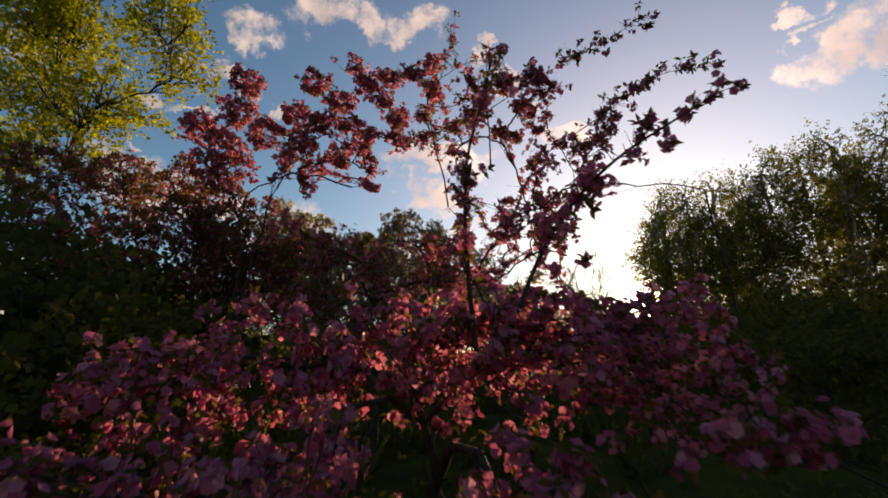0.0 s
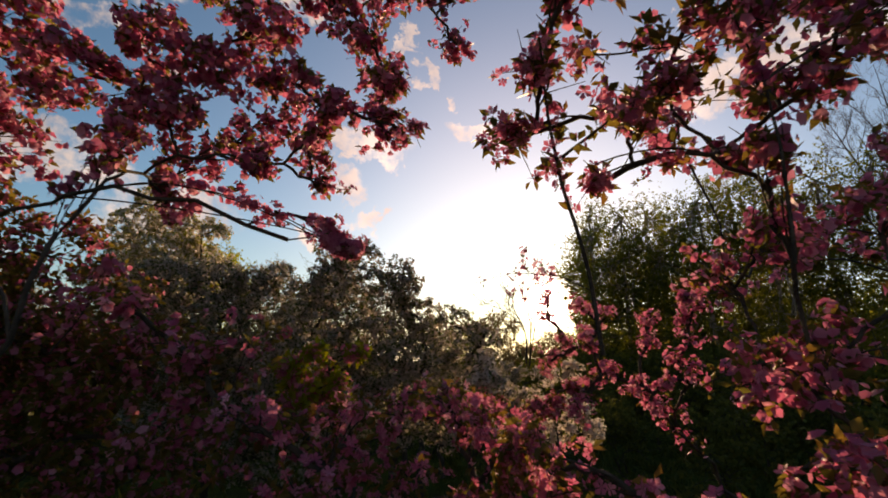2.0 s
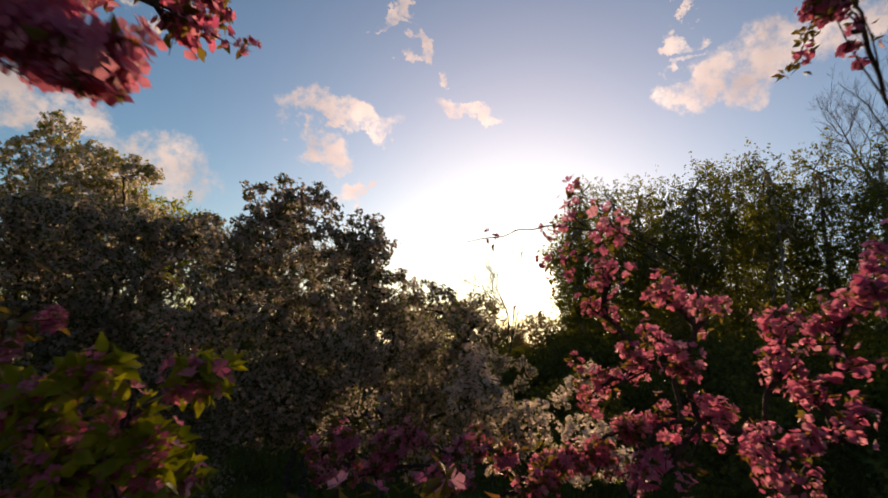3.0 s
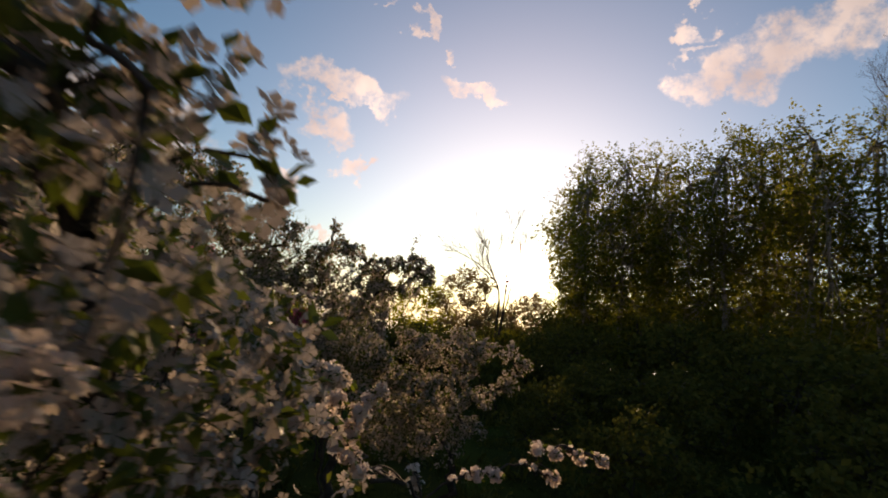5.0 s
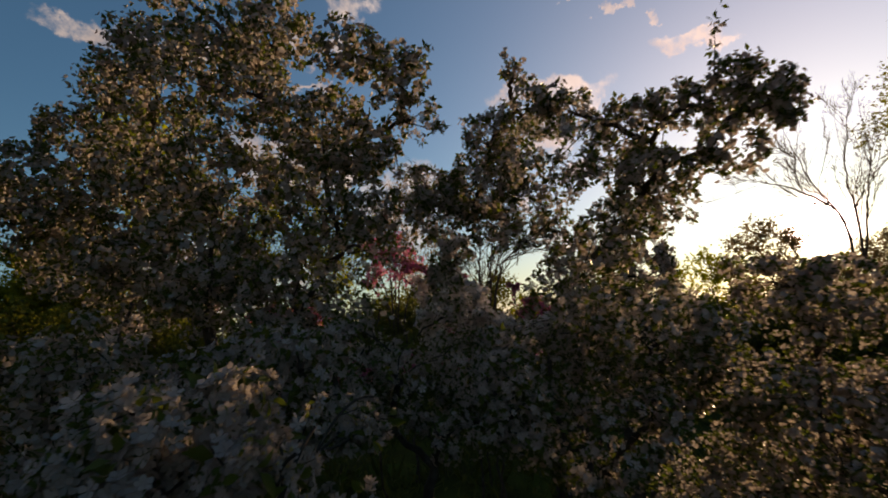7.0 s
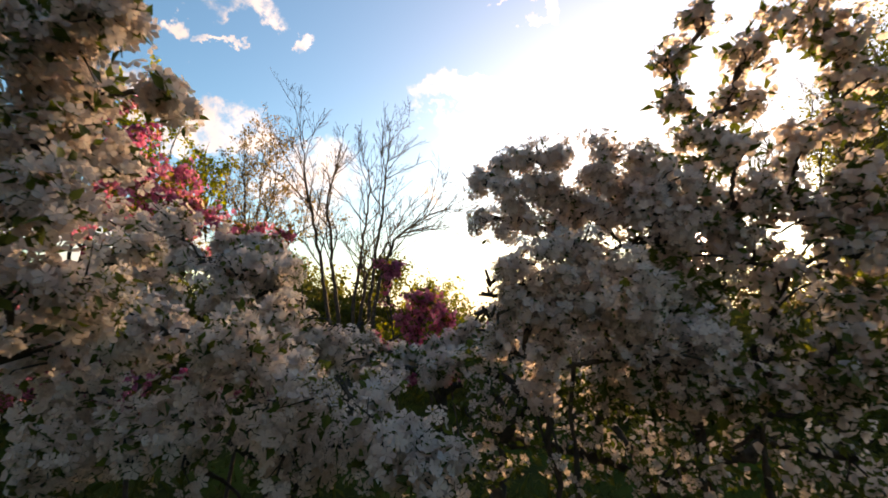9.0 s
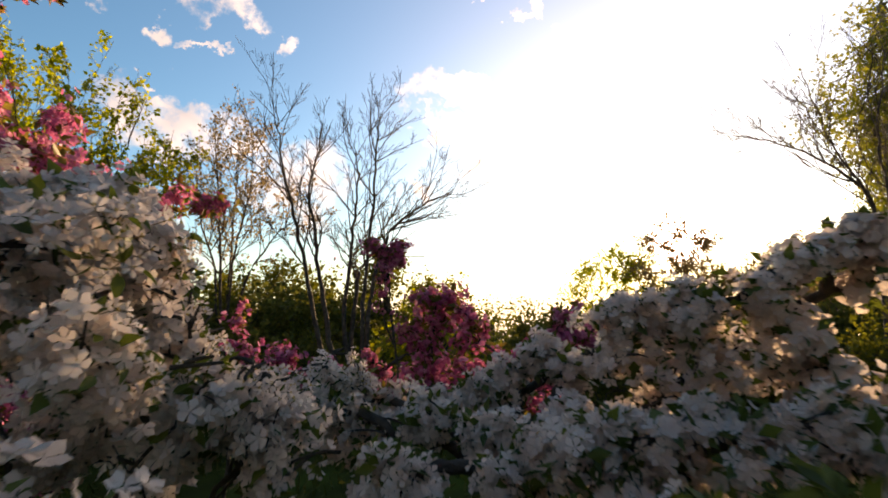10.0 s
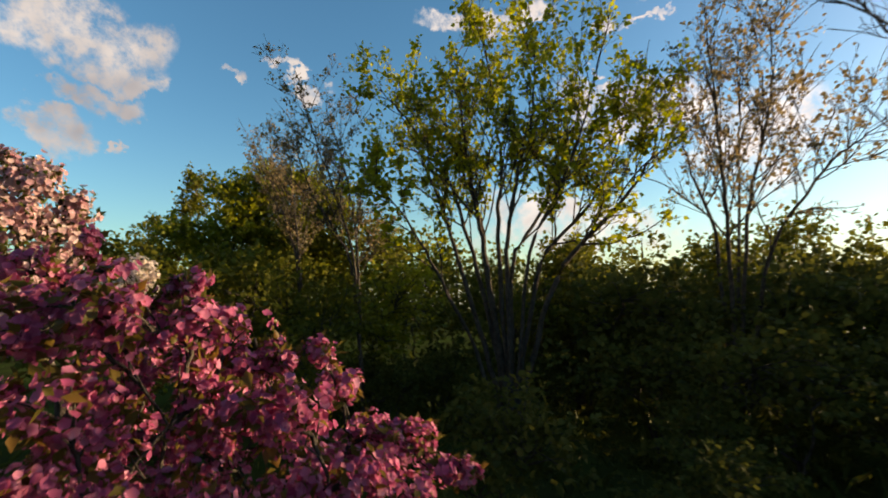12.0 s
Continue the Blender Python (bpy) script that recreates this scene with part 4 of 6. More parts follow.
white_tree("tall shaded cream-white crab apple in young leaf with a wide crown", 23, (-1.85, 13.55, 0), (-1.85, 13.55, 1.80),
           [(-2.04, 13.40, 4.45, 0.15), (-2.36, 13.40, 4.23, 0.21), (-1.76, 13.40, 4.16, 0.25), (-1.29, 13.40, 3.95, 0.27), (-2.58, 13.40, 3.97, 0.27), (-2.05, 13.40, 3.81, 0.37), (-1.42, 13.40, 3.60, 0.36), (-0.69, 13.40, 3.61, 0.20), (-0.46, 13.40, 3.44, 0.15), (-1.01, 13.40, 3.30, 0.33), (-2.86, 13.40, 3.62, 0.30), (-2.93, 13.40, 3.27, 0.39), (-2.31, 13.40, 3.21, 0.41), (-1.64, 13.40, 3.06, 0.41), (-0.99, 13.40, 2.87, 0.35), (-3.09, 13.40, 2.82, 0.41), (-2.36, 13.40, 2.63, 0.41), (-1.66, 13.40, 2.58, 0.40), (-1.16, 13.40, 2.40, 0.30), (-0.74, 13.40, 3.15, 0.21), (-3.35, 13.40, 3.27, 0.35)], petal=PETAL_SHADED_CREAM, flowers=3.4, leaves=5.5, fill=270, leaf_size=(0.024, 0.045), size=0.017, deep=0.55)
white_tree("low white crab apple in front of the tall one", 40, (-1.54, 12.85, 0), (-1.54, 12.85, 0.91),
           [(-2.31, 12.70, 2.08, 0.31), (-1.82, 12.70, 2.04, 0.33), (-1.34, 12.70, 2.01, 0.30), (-0.87, 12.70, 2.06, 0.26), (-0.56, 12.70, 2.10, 0.17), (-2.06, 12.70, 1.63, 0.38), (-1.51, 12.70, 1.64, 0.37), (-1.00, 12.70, 1.58, 0.33), (-2.31, 12.70, 1.26, 0.38), (-1.59, 12.70, 1.21, 0.37)], petal=PETAL_SHADED_CREAM, flowers=4.2, leaves=4.6, leaf_size=(0.024, 0.045), size=0.017, deep=0.5)
white_tree("small round white crab apple in full flower", 34, (-0.31, 12.20, 0), (-0.31, 12.20, 1.31),
           [(-0.25, 12.05, 2.08, 0.08), (-0.13, 12.05, 2.03, 0.08), (-0.35, 12.05, 2.00, 0.10), (-0.49, 12.05, 2.06, 0.08), (-0.57, 12.05, 1.98, 0.09), (-0.20, 12.05, 1.89, 0.10), (-0.06, 12.05, 1.88, 0.07), (-0.41, 12.05, 1.83, 0.12), (-0.28, 12.05, 1.75, 0.11), (-0.06, 12.05, 1.76, 0.07), (-0.56, 12.05, 1.79, 0.09)], flowers=6.0, near=130, fill=240, leaves=2.0, petal=PETAL_SHADED_CREAM, size=0.017, deep=0.35)
white_tree("shaded cream-white crab apple in young leaf with an uneven crown", 24, (0.29, 14.15, 0), (0.29, 14.15, 1.22),
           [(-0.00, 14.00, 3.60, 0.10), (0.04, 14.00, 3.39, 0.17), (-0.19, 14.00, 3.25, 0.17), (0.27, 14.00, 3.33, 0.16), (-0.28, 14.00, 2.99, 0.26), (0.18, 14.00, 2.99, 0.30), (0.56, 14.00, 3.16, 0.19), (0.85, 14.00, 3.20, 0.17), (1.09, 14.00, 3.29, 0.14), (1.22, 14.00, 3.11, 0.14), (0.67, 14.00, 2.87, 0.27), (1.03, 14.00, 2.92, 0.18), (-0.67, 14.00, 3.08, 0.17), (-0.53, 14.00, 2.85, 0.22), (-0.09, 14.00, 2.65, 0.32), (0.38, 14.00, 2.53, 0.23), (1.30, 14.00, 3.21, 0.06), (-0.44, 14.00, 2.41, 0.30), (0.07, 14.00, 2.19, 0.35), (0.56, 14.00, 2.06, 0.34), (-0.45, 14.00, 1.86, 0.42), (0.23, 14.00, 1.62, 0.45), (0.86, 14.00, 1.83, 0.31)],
           [([(1.01, 14.00, 3.31), (1.03, 14.00, 3.48), (1.05, 14.00, 3.59)], 0.004, 2)], petal=PETAL_SHADED_CREAM, flowers=3.4, leaves=5.5, fill=270, leaf_size=(0.024, 0.045), size=0.017, deep=0.4)
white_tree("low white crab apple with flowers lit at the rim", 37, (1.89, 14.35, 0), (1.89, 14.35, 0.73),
           [(2.79, 14.20, 2.04, 0.11), (2.56, 14.20, 2.17, 0.17), (2.20, 14.20, 2.18, 0.21), (1.86, 14.20, 2.24, 0.26), (1.44, 14.20, 2.16, 0.31), (1.15, 14.20, 2.23, 0.24), (2.59, 14.20, 1.76, 0.15), (2.25, 14.20, 1.55, 0.18), (2.11, 14.20, 1.14, 0.20), (1.74, 14.20, 1.59, 0.39), (1.27, 14.20, 1.58, 0.42), (1.57, 14.20, 0.98, 0.47), (0.90, 14.20, 1.06, 0.47), (1.96, 14.20, 1.95, 0.26)], petal=PETAL_SHADED_CREAM, flowers=4.2, leaves=4.6, leaf_size=(0.024, 0.045), size=0.017, deep=0.35)
white_tree("white crab apple leaning over the lane", 25, (0.06, 16.45, 0), (0.06, 16.45, 1.90),
           [(-0.22, 16.30, 2.71, 0.03), (-0.16, 16.30, 2.75, 0.03), (-0.14, 16.30, 2.68, 0.03), (-0.09, 16.30, 2.77, 0.03), (-0.07, 16.30, 2.69, 0.03), (-0.12, 16.30, 2.63, 0.03), (-0.02, 16.30, 2.77, 0.04), (-0.01, 16.30, 2.69, 0.03), (0.02, 16.30, 2.65, 0.03), (0.05, 16.30, 2.80, 0.04), (0.11, 16.30, 2.72, 0.05), (0.08, 16.30, 2.64, 0.03), (0.16, 16.30, 2.81, 0.05), (0.19, 16.30, 2.68, 0.06), (0.27, 16.30, 2.76, 0.06), (0.26, 16.30, 2.61, 0.06), (0.34, 16.30, 2.68, 0.07), (0.34, 16.30, 2.54, 0.06), (0.13, 16.30, 2.60, 0.04)], near=100, size=0.0125, fill=230, count=18, spur=(0.01, 0.045), spread=0.032, leaf_size=(0.012, 0.022), leaves=1.2, trunk_r=0.015, deep=0.04)
white_tree("full white crab apple beside the lane", 38, (-0.02, 16.28, 0), (-0.02, 16.28, 1.65),
           [(-0.18, 16.12, 2.42, 0.03), (-0.14, 16.12, 2.43, 0.03), (-0.09, 16.12, 2.45, 0.03), (-0.05, 16.12, 2.48, 0.03), (-0.01, 16.12, 2.48, 0.03), (0.05, 16.12, 2.48, 0.03), (-0.19, 16.12, 2.37, 0.03), (-0.14, 16.12, 2.38, 0.03), (-0.08, 16.12, 2.40, 0.04), (-0.00, 16.12, 2.40, 0.04), (0.08, 16.12, 2.42, 0.05), (0.16, 16.12, 2.43, 0.05), (0.20, 16.12, 2.39, 0.04), (-0.22, 16.12, 2.32, 0.03), (-0.16, 16.12, 2.32, 0.04), (-0.08, 16.12, 2.32, 0.04), (0.00, 16.12, 2.33, 0.05), (0.10, 16.12, 2.34, 0.06), (0.18, 16.12, 2.30, 0.05), (-0.18, 16.15, 2.25, 0.04), (-0.05, 16.15, 2.20, 0.06), (0.12, 16.15, 2.25, 0.07), (0.32, 16.15, 2.26, 0.08)], near=100, size=0.0125, fill=230, count=16, spur=(0.01, 0.045), spread=0.032, leaf_size=(0.012, 0.022), leaves=1.8, trunk_r=0.015, deep=0.04)
white_tree("low white crab apple with sunlit flowers", 26, (-1.21, 17.15, 0), (-1.21, 17.15, 1.57),
           [(-1.50, 17.00, 2.61, 0.06), (-1.37, 17.00, 2.60, 0.06), (-1.25, 17.00, 2.57, 0.06), (-1.16, 17.00, 2.51, 0.04), (-1.46, 17.00, 2.50, 0.07), (-1.31, 17.00, 2.47, 0.07), (-1.17, 17.00, 2.43, 0.06), (-1.09, 17.00, 2.37, 0.05), (-0.98, 17.00, 2.27, 0.05), (-0.91, 17.00, 2.22, 0.04), (-1.02, 17.00, 2.20, 0.07), (-1.14, 17.00, 2.28, 0.07), (-1.28, 17.00, 2.33, 0.07), (-1.44, 17.00, 2.33, 0.08), (-1.28, 17.00, 2.16, 0.08), (-1.10, 17.00, 2.12, 0.08), (-1.43, 17.00, 2.10, 0.08), (-0.94, 17.00, 2.14, 0.05)], flowers=8.0, near=136, clear=0.26, fill=230, trunk_r=0.015, deep=0.2)
white_tree("low spreading white crab apple in evening light", 39, (-0.21, 17.64, 0), (-0.21, 17.64, 1.50),
           [(-0.50, 17.70, 2.12, 0.06), (-0.41, 17.70, 2.16, 0.05), (-0.35, 17.70, 2.20, 0.04), (-0.30, 17.60, 2.14, 0.07), (-0.20, 17.40, 2.29, 0.05), (-0.13, 17.40, 2.31, 0.06), (-0.03, 17.40, 2.32, 0.06), (-0.19, 17.40, 2.19, 0.09), (0.04, 17.40, 2.30, 0.07), (0.15, 17.40, 2.35, 0.07), (0.24, 17.40, 2.42, 0.06), (0.35, 17.40, 2.45, 0.07), (0.43, 17.40, 2.47, 0.06), (0.02, 17.40, 2.16, 0.11), (0.22, 17.40, 2.24, 0.10), (0.33, 17.40, 2.10, 0.10), (-0.34, 17.40, 2.03, 0.09), (-0.13, 17.40, 2.03, 0.11), (-0.97, 17.60, 2.13, 0.05), (-0.83, 17.60, 2.02, 0.08), (-0.69, 17.60, 2.04, 0.07), (-1.01, 17.60, 1.99, 0.09), (-0.56, 17.60, 2.07, 0.07)], flowers=8.0, near=136, fill=220, spur=(0.01, 0.05), spread=0.035, size=0.0165, deep=0.15)
white_tree("cream-white crab apple with hanging leafy flowering branches", 27, (-2.10, 15.95, 0), (-1.90, 15.90, 1.70),
           [(-1.12, 15.70, 2.96, 0.05), (-1.00, 15.70, 2.94, 0.05), (-0.91, 15.70, 2.93, 0.03), (-1.04, 15.70, 2.88, 0.04), (-1.12, 15.70, 2.82, 0.06), (-1.13, 15.70, 2.70, 0.06), (-1.10, 15.70, 2.58, 0.06), (-1.03, 15.70, 2.52, 0.04), (-1.11, 15.70, 2.41, 0.08), (-0.99, 15.70, 2.37, 0.07)], near=100, leaves=2.2, trunk_r=0.015, deep=0.2)
white_tree("white crab apple with yellow leaves lit by the sun", 28, (-4.81, 11.75, 0), (-4.81, 11.75, 2.73),
           [(-5.29, 11.60, 5.38, 0.30), (-5.47, 11.60, 4.90, 0.47), (-4.80, 11.60, 4.93, 0.41), (-4.27, 11.60, 4.81, 0.34), (-5.54, 11.60, 4.32, 0.58), (-4.84, 11.60, 4.30, 0.59), (-4.32, 11.60, 4.39, 0.44), (-3.93, 11.60, 4.81, 0.15), (-5.22, 11.60, 3.64, 0.61), (-4.40, 11.60, 3.78, 0.55)], flowers=3.5, leaves=5.0, leaf=LEAF_LIME, deep=0.7)
white_tree("small white crab apple in evening sun", 29, (-8.93, 18.37, 0), (-8.93, 18.37, 1.72),
           [(-8.93, 18.15, 2.45, 0.26), (-8.94, 18.41, 2.69, 0.23), (-8.91, 17.97, 2.29, 0.20), (-8.94, 18.35, 2.33, 0.24)], flowers=8.0, fill=260, deep=0.5)
white_tree("white crab apple turning pink behind the bush", 30, (-6.49, 18.16, 0), (-6.49, 18.16, 1.96),
           [(-6.47, 17.89, 3.25, 0.15), (-6.49, 18.03, 3.17, 0.13), (-6.52, 18.16, 3.05, 0.10), (-6.47, 17.90, 2.96, 0.19), (-6.51, 18.10, 2.87, 0.18), (-6.48, 17.96, 2.61, 0.23)], flowers=6.0, leaves=2.5, petal=PETAL_BLUSH, deep=0.5)
white_tree("low white crab apple crowded with flowers", 42, (-0.91, 16.30, 0), (-0.91, 16.30, 1.44),
           [(-1.50, 16.15, 2.21, 0.14), (-1.22, 16.15, 2.24, 0.12), (-0.95, 16.15, 2.21, 0.12), (-0.76, 16.15, 2.15, 0.11), (-0.58, 16.15, 2.11, 0.09), (-1.09, 16.15, 1.99, 0.16), (-0.78, 16.15, 1.94, 0.15), (-1.41, 16.15, 1.93, 0.16), (-0.47, 16.15, 1.97, 0.11), (-0.33, 16.15, 1.92, 0.09)], flowers=7.5, near=129, leaves=2.0, fill=230, trunk_r=0.015, deep=0.35)
white_tree("leafy crab apple past its flower", 43, (0.33, 16.65, 0), (0.33, 16.65, 1.39),
           [(-0.23, 16.50, 2.13, 0.09), (-0.05, 16.50, 2.06, 0.12), (0.18, 16.50, 2.07, 0.14), (0.40, 16.50, 2.07, 0.14), (0.63, 16.50, 2.09, 0.14), (0.85, 16.50, 2.10, 0.14), (-0.18, 16.50, 1.90, 0.15), (0.09, 16.50, 1.85, 0.16), (0.37, 16.50, 1.85, 0.16), (0.66, 16.50, 1.86, 0.15), (0.88, 16.50, 1.89, 0.15)], flowers=2.6, leaves=5.0, leaf=LEAF_CRAB, fill=170, size=0.014, leaf_size=(0.02, 0.04), deep=0.5)
white_tree("shaded cream-white crab apple bush in the gap", 44, (-0.51, 13.45, 0), (-0.51, 13.45, 1.33),
           [(-0.69, 13.30, 2.13, 0.14), (-0.53, 13.30, 1.98, 0.17), (-0.83, 13.30, 1.82, 0.20), (-0.39, 13.30, 1.77, 0.19), (-0.15, 13.30, 2.03, 0.15), (-0.62, 13.30, 2.28, 0.09), (-0.05, 13.30, 1.81, 0.18), (-0.94, 13.30, 2.07, 0.12), (-0.41, 13.30, 2.14, 0.10)], petal=PETAL_SHADED_CREAM, flowers=4.2, leaves=4.6, leaf_size=(0.024, 0.045), size=0.017, deep=0.4)
white_tree("white crab apple lit from behind beside the lane", 45, (-1.35, 16.90, 0), (-1.35, 16.90, 1.68),
           [(-1.88, 16.75, 2.73, 0.09), (-1.63, 16.75, 2.68, 0.10), (-1.81, 16.75, 2.51, 0.11), (-1.52, 16.75, 2.53, 0.10), (-1.26, 16.75, 2.51, 0.08), (-1.03, 16.75, 2.48, 0.07), (-0.91, 16.75, 2.36, 0.06), (-1.31, 16.75, 2.35, 0.10), (-1.67, 16.75, 2.31, 0.13), (-0.78, 16.75, 2.24, 0.06), (-1.07, 16.75, 2.28, 0.08)], flowers=7.5, near=108, leaves=1.8, fill=230, trunk_r=0.015, deep=0.2)
white_tree("creamy white crab apple in the last sun", 46, (-1.48, 17.70, 0), (-1.48, 17.70, 1.60),
           [(-1.86, 17.55, 2.54, 0.07), (-1.72, 17.55, 2.54, 0.07), (-1.60, 17.55, 2.56, 0.06), (-1.47, 17.55, 2.64, 0.03), (-1.81, 17.55, 2.39, 0.09), (-1.60, 17.55, 2.39, 0.07), (-1.53, 17.55, 2.30, 0.05), (-1.73, 17.55, 2.25, 0.09), (-1.43, 17.55, 2.21, 0.05), (-1.30, 17.55, 2.20, 0.05), (-1.56, 17.55, 2.13, 0.08), (-1.20, 17.55, 2.15, 0.05), (-1.05, 17.55, 2.18, 0.04), (-0.98, 17.55, 2.22, 0.03), (-1.39, 17.55, 2.44, 0.04)], flowers=8.0, near=129, leaves=1.2, fill=250, trunk_r=0.015, deep=0.2)
white_tree("tall white crab apple with its crown over the lane", 50, (0.62, 16.50, 0), (0.62, 16.50, 1.86),
           [(0.38, 16.35, 3.10, 0.05), (0.48, 16.35, 3.20, 0.07), (0.60, 16.35, 3.10, 0.07), (0.72, 16.35, 3.18, 0.08), (0.86, 16.35, 3.13, 0.09), (0.44, 16.35, 2.84, 0.07), (0.34, 16.35, 2.74, 0.08), (0.53, 16.35, 2.78, 0.07), (0.68, 16.35, 2.78, 0.07), (0.84, 16.35, 2.87, 0.07), (0.52, 16.35, 2.65, 0.10), (0.70, 16.35, 2.64, 0.11), (0.87, 16.35, 2.67, 0.10), (0.50, 16.35, 2.48, 0.11), (0.68, 16.35, 2.48, 0.11), (0.85, 16.35, 2.48, 0.11)], near=60, size=0.014, fill=210, spread=0.03, spur=(0.01, 0.05), leaves=1.6, trunk_r=0.018, deep=0.1)
white_tree("full white crab apple in shade at the edge of the lane", 51, (0.51, 16.55, 0), (0.51, 16.55, 1.60),
           [(0.19, 16.40, 2.29, 0.10), (0.31, 16.40, 2.41, 0.10), (0.41, 16.40, 2.30, 0.11), (0.65, 16.40, 2.30, 0.12), (0.85, 16.40, 2.30, 0.11), (0.20, 16.40, 2.14, 0.10), (0.44, 16.40, 2.14, 0.12), (0.66, 16.40, 2.14, 0.12), (0.85, 16.40, 2.15, 0.11)], size=0.014, fill=420, spread=0.03, spur=(0.01, 0.05), leaves=3.0, trunk_r=0.018, deep=0.2)
white_tree("white crab apple twig with open flowers beside the lane", 52, (0.32, 10.20, 0), (0.32, 10.20, 1.70),
           [(0.34, 10.05, 2.35, 0.03), (0.37, 10.05, 2.33, 0.03), (0.32, 10.05, 2.37, 0.03), (0.29, 10.05, 2.36, 0.03), (0.29, 10.05, 2.31, 0.03), (0.30, 10.05, 2.27, 0.03), (0.31, 10.05, 2.34, 0.03)], flowers=2.6, near=60, fill=120, leaves=0.8, size=0.021, spread=0.03, spur=(0.01, 0.04), clear=0.12, count=3, trunk_r=0.014)
white_tree("white crab apple crowded with flowers above the lane", 53, (0.45, 16.55, 0), (0.45, 16.55, 1.93),
           [(0.33, 16.40, 2.63, 0.08), (0.19, 16.40, 2.60, 0.06), (0.44, 16.40, 2.68, 0.08), (0.05, 16.40, 2.58, 0.06), (0.54, 16.40, 2.57, 0.08), (0.73, 16.40, 2.59, 0.08), (0.89, 16.40, 2.58, 0.09)], size=0.014, fill=220, spread=0.03, spur=(0.01, 0.05), leaves=1.6, trunk_r=0.018, deep=0.05)
white_tree("low tangle of white crab apple branches", 49, (-0.48, 17.32, 0), (-0.48, 17.32, 1.48),
           [(-1.04, 17.50, 2.05, 0.08), (-0.89, 17.50, 1.97, 0.10), (-0.69, 17.40, 2.05, 0.07), (-0.53, 17.30, 2.04, 0.08), (-0.40, 17.05, 2.09, 0.07), (-0.26, 17.05, 2.09, 0.08), (-0.10, 17.05, 2.09, 0.09), (0.05, 17.05, 2.10, 0.09), (0.13, 17.05, 2.04, 0.08), (-0.70, 17.05, 2.02, 0.08), (-0.48, 17.05, 2.01, 0.07), (-0.28, 17.05, 2.01, 0.07), (-0.99, 17.05, 2.05, 0.07)], flowers=7.0, fill=230, leaves=2.2, spur=(0.01, 0.05), spread=0.035, size=0.0165)


# ------------------------------------------------------------------ pink crab apples at the end
magenta_tree("pink crab apple with a branch over the lane", 15, (-5.38, 19.05, 0), (-5.38, 19.05, 1.17),
           [(-5.40, 18.16, 2.64, 0.09), (-5.42, 18.28, 2.59, 0.10), (-5.43, 18.38, 2.77, 0.05), (-5.44, 18.47, 2.49, 0.12), (-5.45, 18.75, 2.57, 0.07), (-5.45, 18.66, 2.43, 0.12), (-5.44, 18.89, 2.39, 0.10), (-5.41, 18.21, 2.37, 0.16), (-5.44, 18.47, 2.20, 0.18), (-5.45, 18.80, 2.19, 0.17), (-5.41, 19.12, 2.19, 0.13), (-5.35, 19.36, 2.21, 0.08), (-5.33, 19.44, 2.02, 0.11), (-5.41, 19.12, 1.91, 0.18), (-5.28, 19.57, 1.79, 0.12), (-5.17, 19.81, 1.77, 0.12), (-5.06, 20.01, 1.57, 0.09), (-5.45, 18.80, 1.83, 0.21), (-5.43, 18.39, 1.89, 0.20), (-5.33, 19.43, 1.60, 0.17)],
           [([(-1.87, 17.70, 2.50), (-1.70, 17.70, 2.55), (-1.57, 17.70, 2.65), (-1.41, 17.70, 2.63), (-1.29, 17.70, 2.62)], 0.0035, 2.8), ([(-2.27, 17.90, 2.77), (-1.99, 17.90, 2.76), (-1.77, 17.90, 2.79), (-1.62, 17.90, 2.80), (-1.54, 17.90, 2.77)], 0.002, 3), ([(-2.40, 17.95, 2.77), (-2.13, 17.95, 2.84), (-1.96, 17.95, 2.86), (-1.80, 17.95, 2.85)], 0.002, 3), ([(-3.62, 18.00, 3.45), (-3.38, 18.00, 3.74), (-3.17, 18.00, 3.76), (-2.80, 18.00, 3.96), (-2.59, 18.00, 3.95)], 0.0035, 3), ([(-3.00, 17.60, 3.03), (-2.72, 17.60, 3.18), (-2.26, 17.60, 2.99), (-1.92, 17.60, 2.82)], 0.0035, 3.4), ([(-3.55, 18.00, 3.64), (-3.23, 18.00, 3.45), (-3.00, 18.00, 3.25)], 0.0035, 3.4)], near=100, leafy=0.12, clear=0.3, size=0.017, spur=(0.015, 0.06), spread=0.03, flowers=6.5, fill=190, trunk_r=0.02, deep=0.5)
magenta_tree("pink crab apple bush with a drooping twig", 16, (-0.57, 18.75, 0), (-0.57, 18.75, 1.36),
           [(-0.90, 18.60, 2.38, 0.05), (-0.80, 18.60, 2.38, 0.07), (-0.69, 18.60, 2.30, 0.07), (-0.84, 18.60, 2.25, 0.09), (-0.99, 18.60, 2.20, 0.08), (-0.66, 18.60, 2.16, 0.10), (-0.90, 18.60, 2.08, 0.12), (-0.70, 18.60, 1.97, 0.13), (-0.50, 18.60, 2.03, 0.10), (-1.01, 18.60, 1.91, 0.14), (-0.17, 18.60, 2.24, 0.05), (-0.23, 18.60, 2.15, 0.08), (-0.08, 18.60, 2.15, 0.05), (0.03, 18.60, 2.20, 0.03), (0.09, 18.60, 2.22, 0.03), (-0.32, 18.60, 2.06, 0.09), (-0.32, 18.60, 1.89, 0.13), (-0.60, 18.60, 1.81, 0.13), (-1.21, 18.60, 2.06, 0.08)], near=120, leafy=0.1, leaves=1.2, clear=0.2, size=0.017, spur=(0.015, 0.07), spread=0.03, fill=120, trunk_r=0.016, deep=0.3)
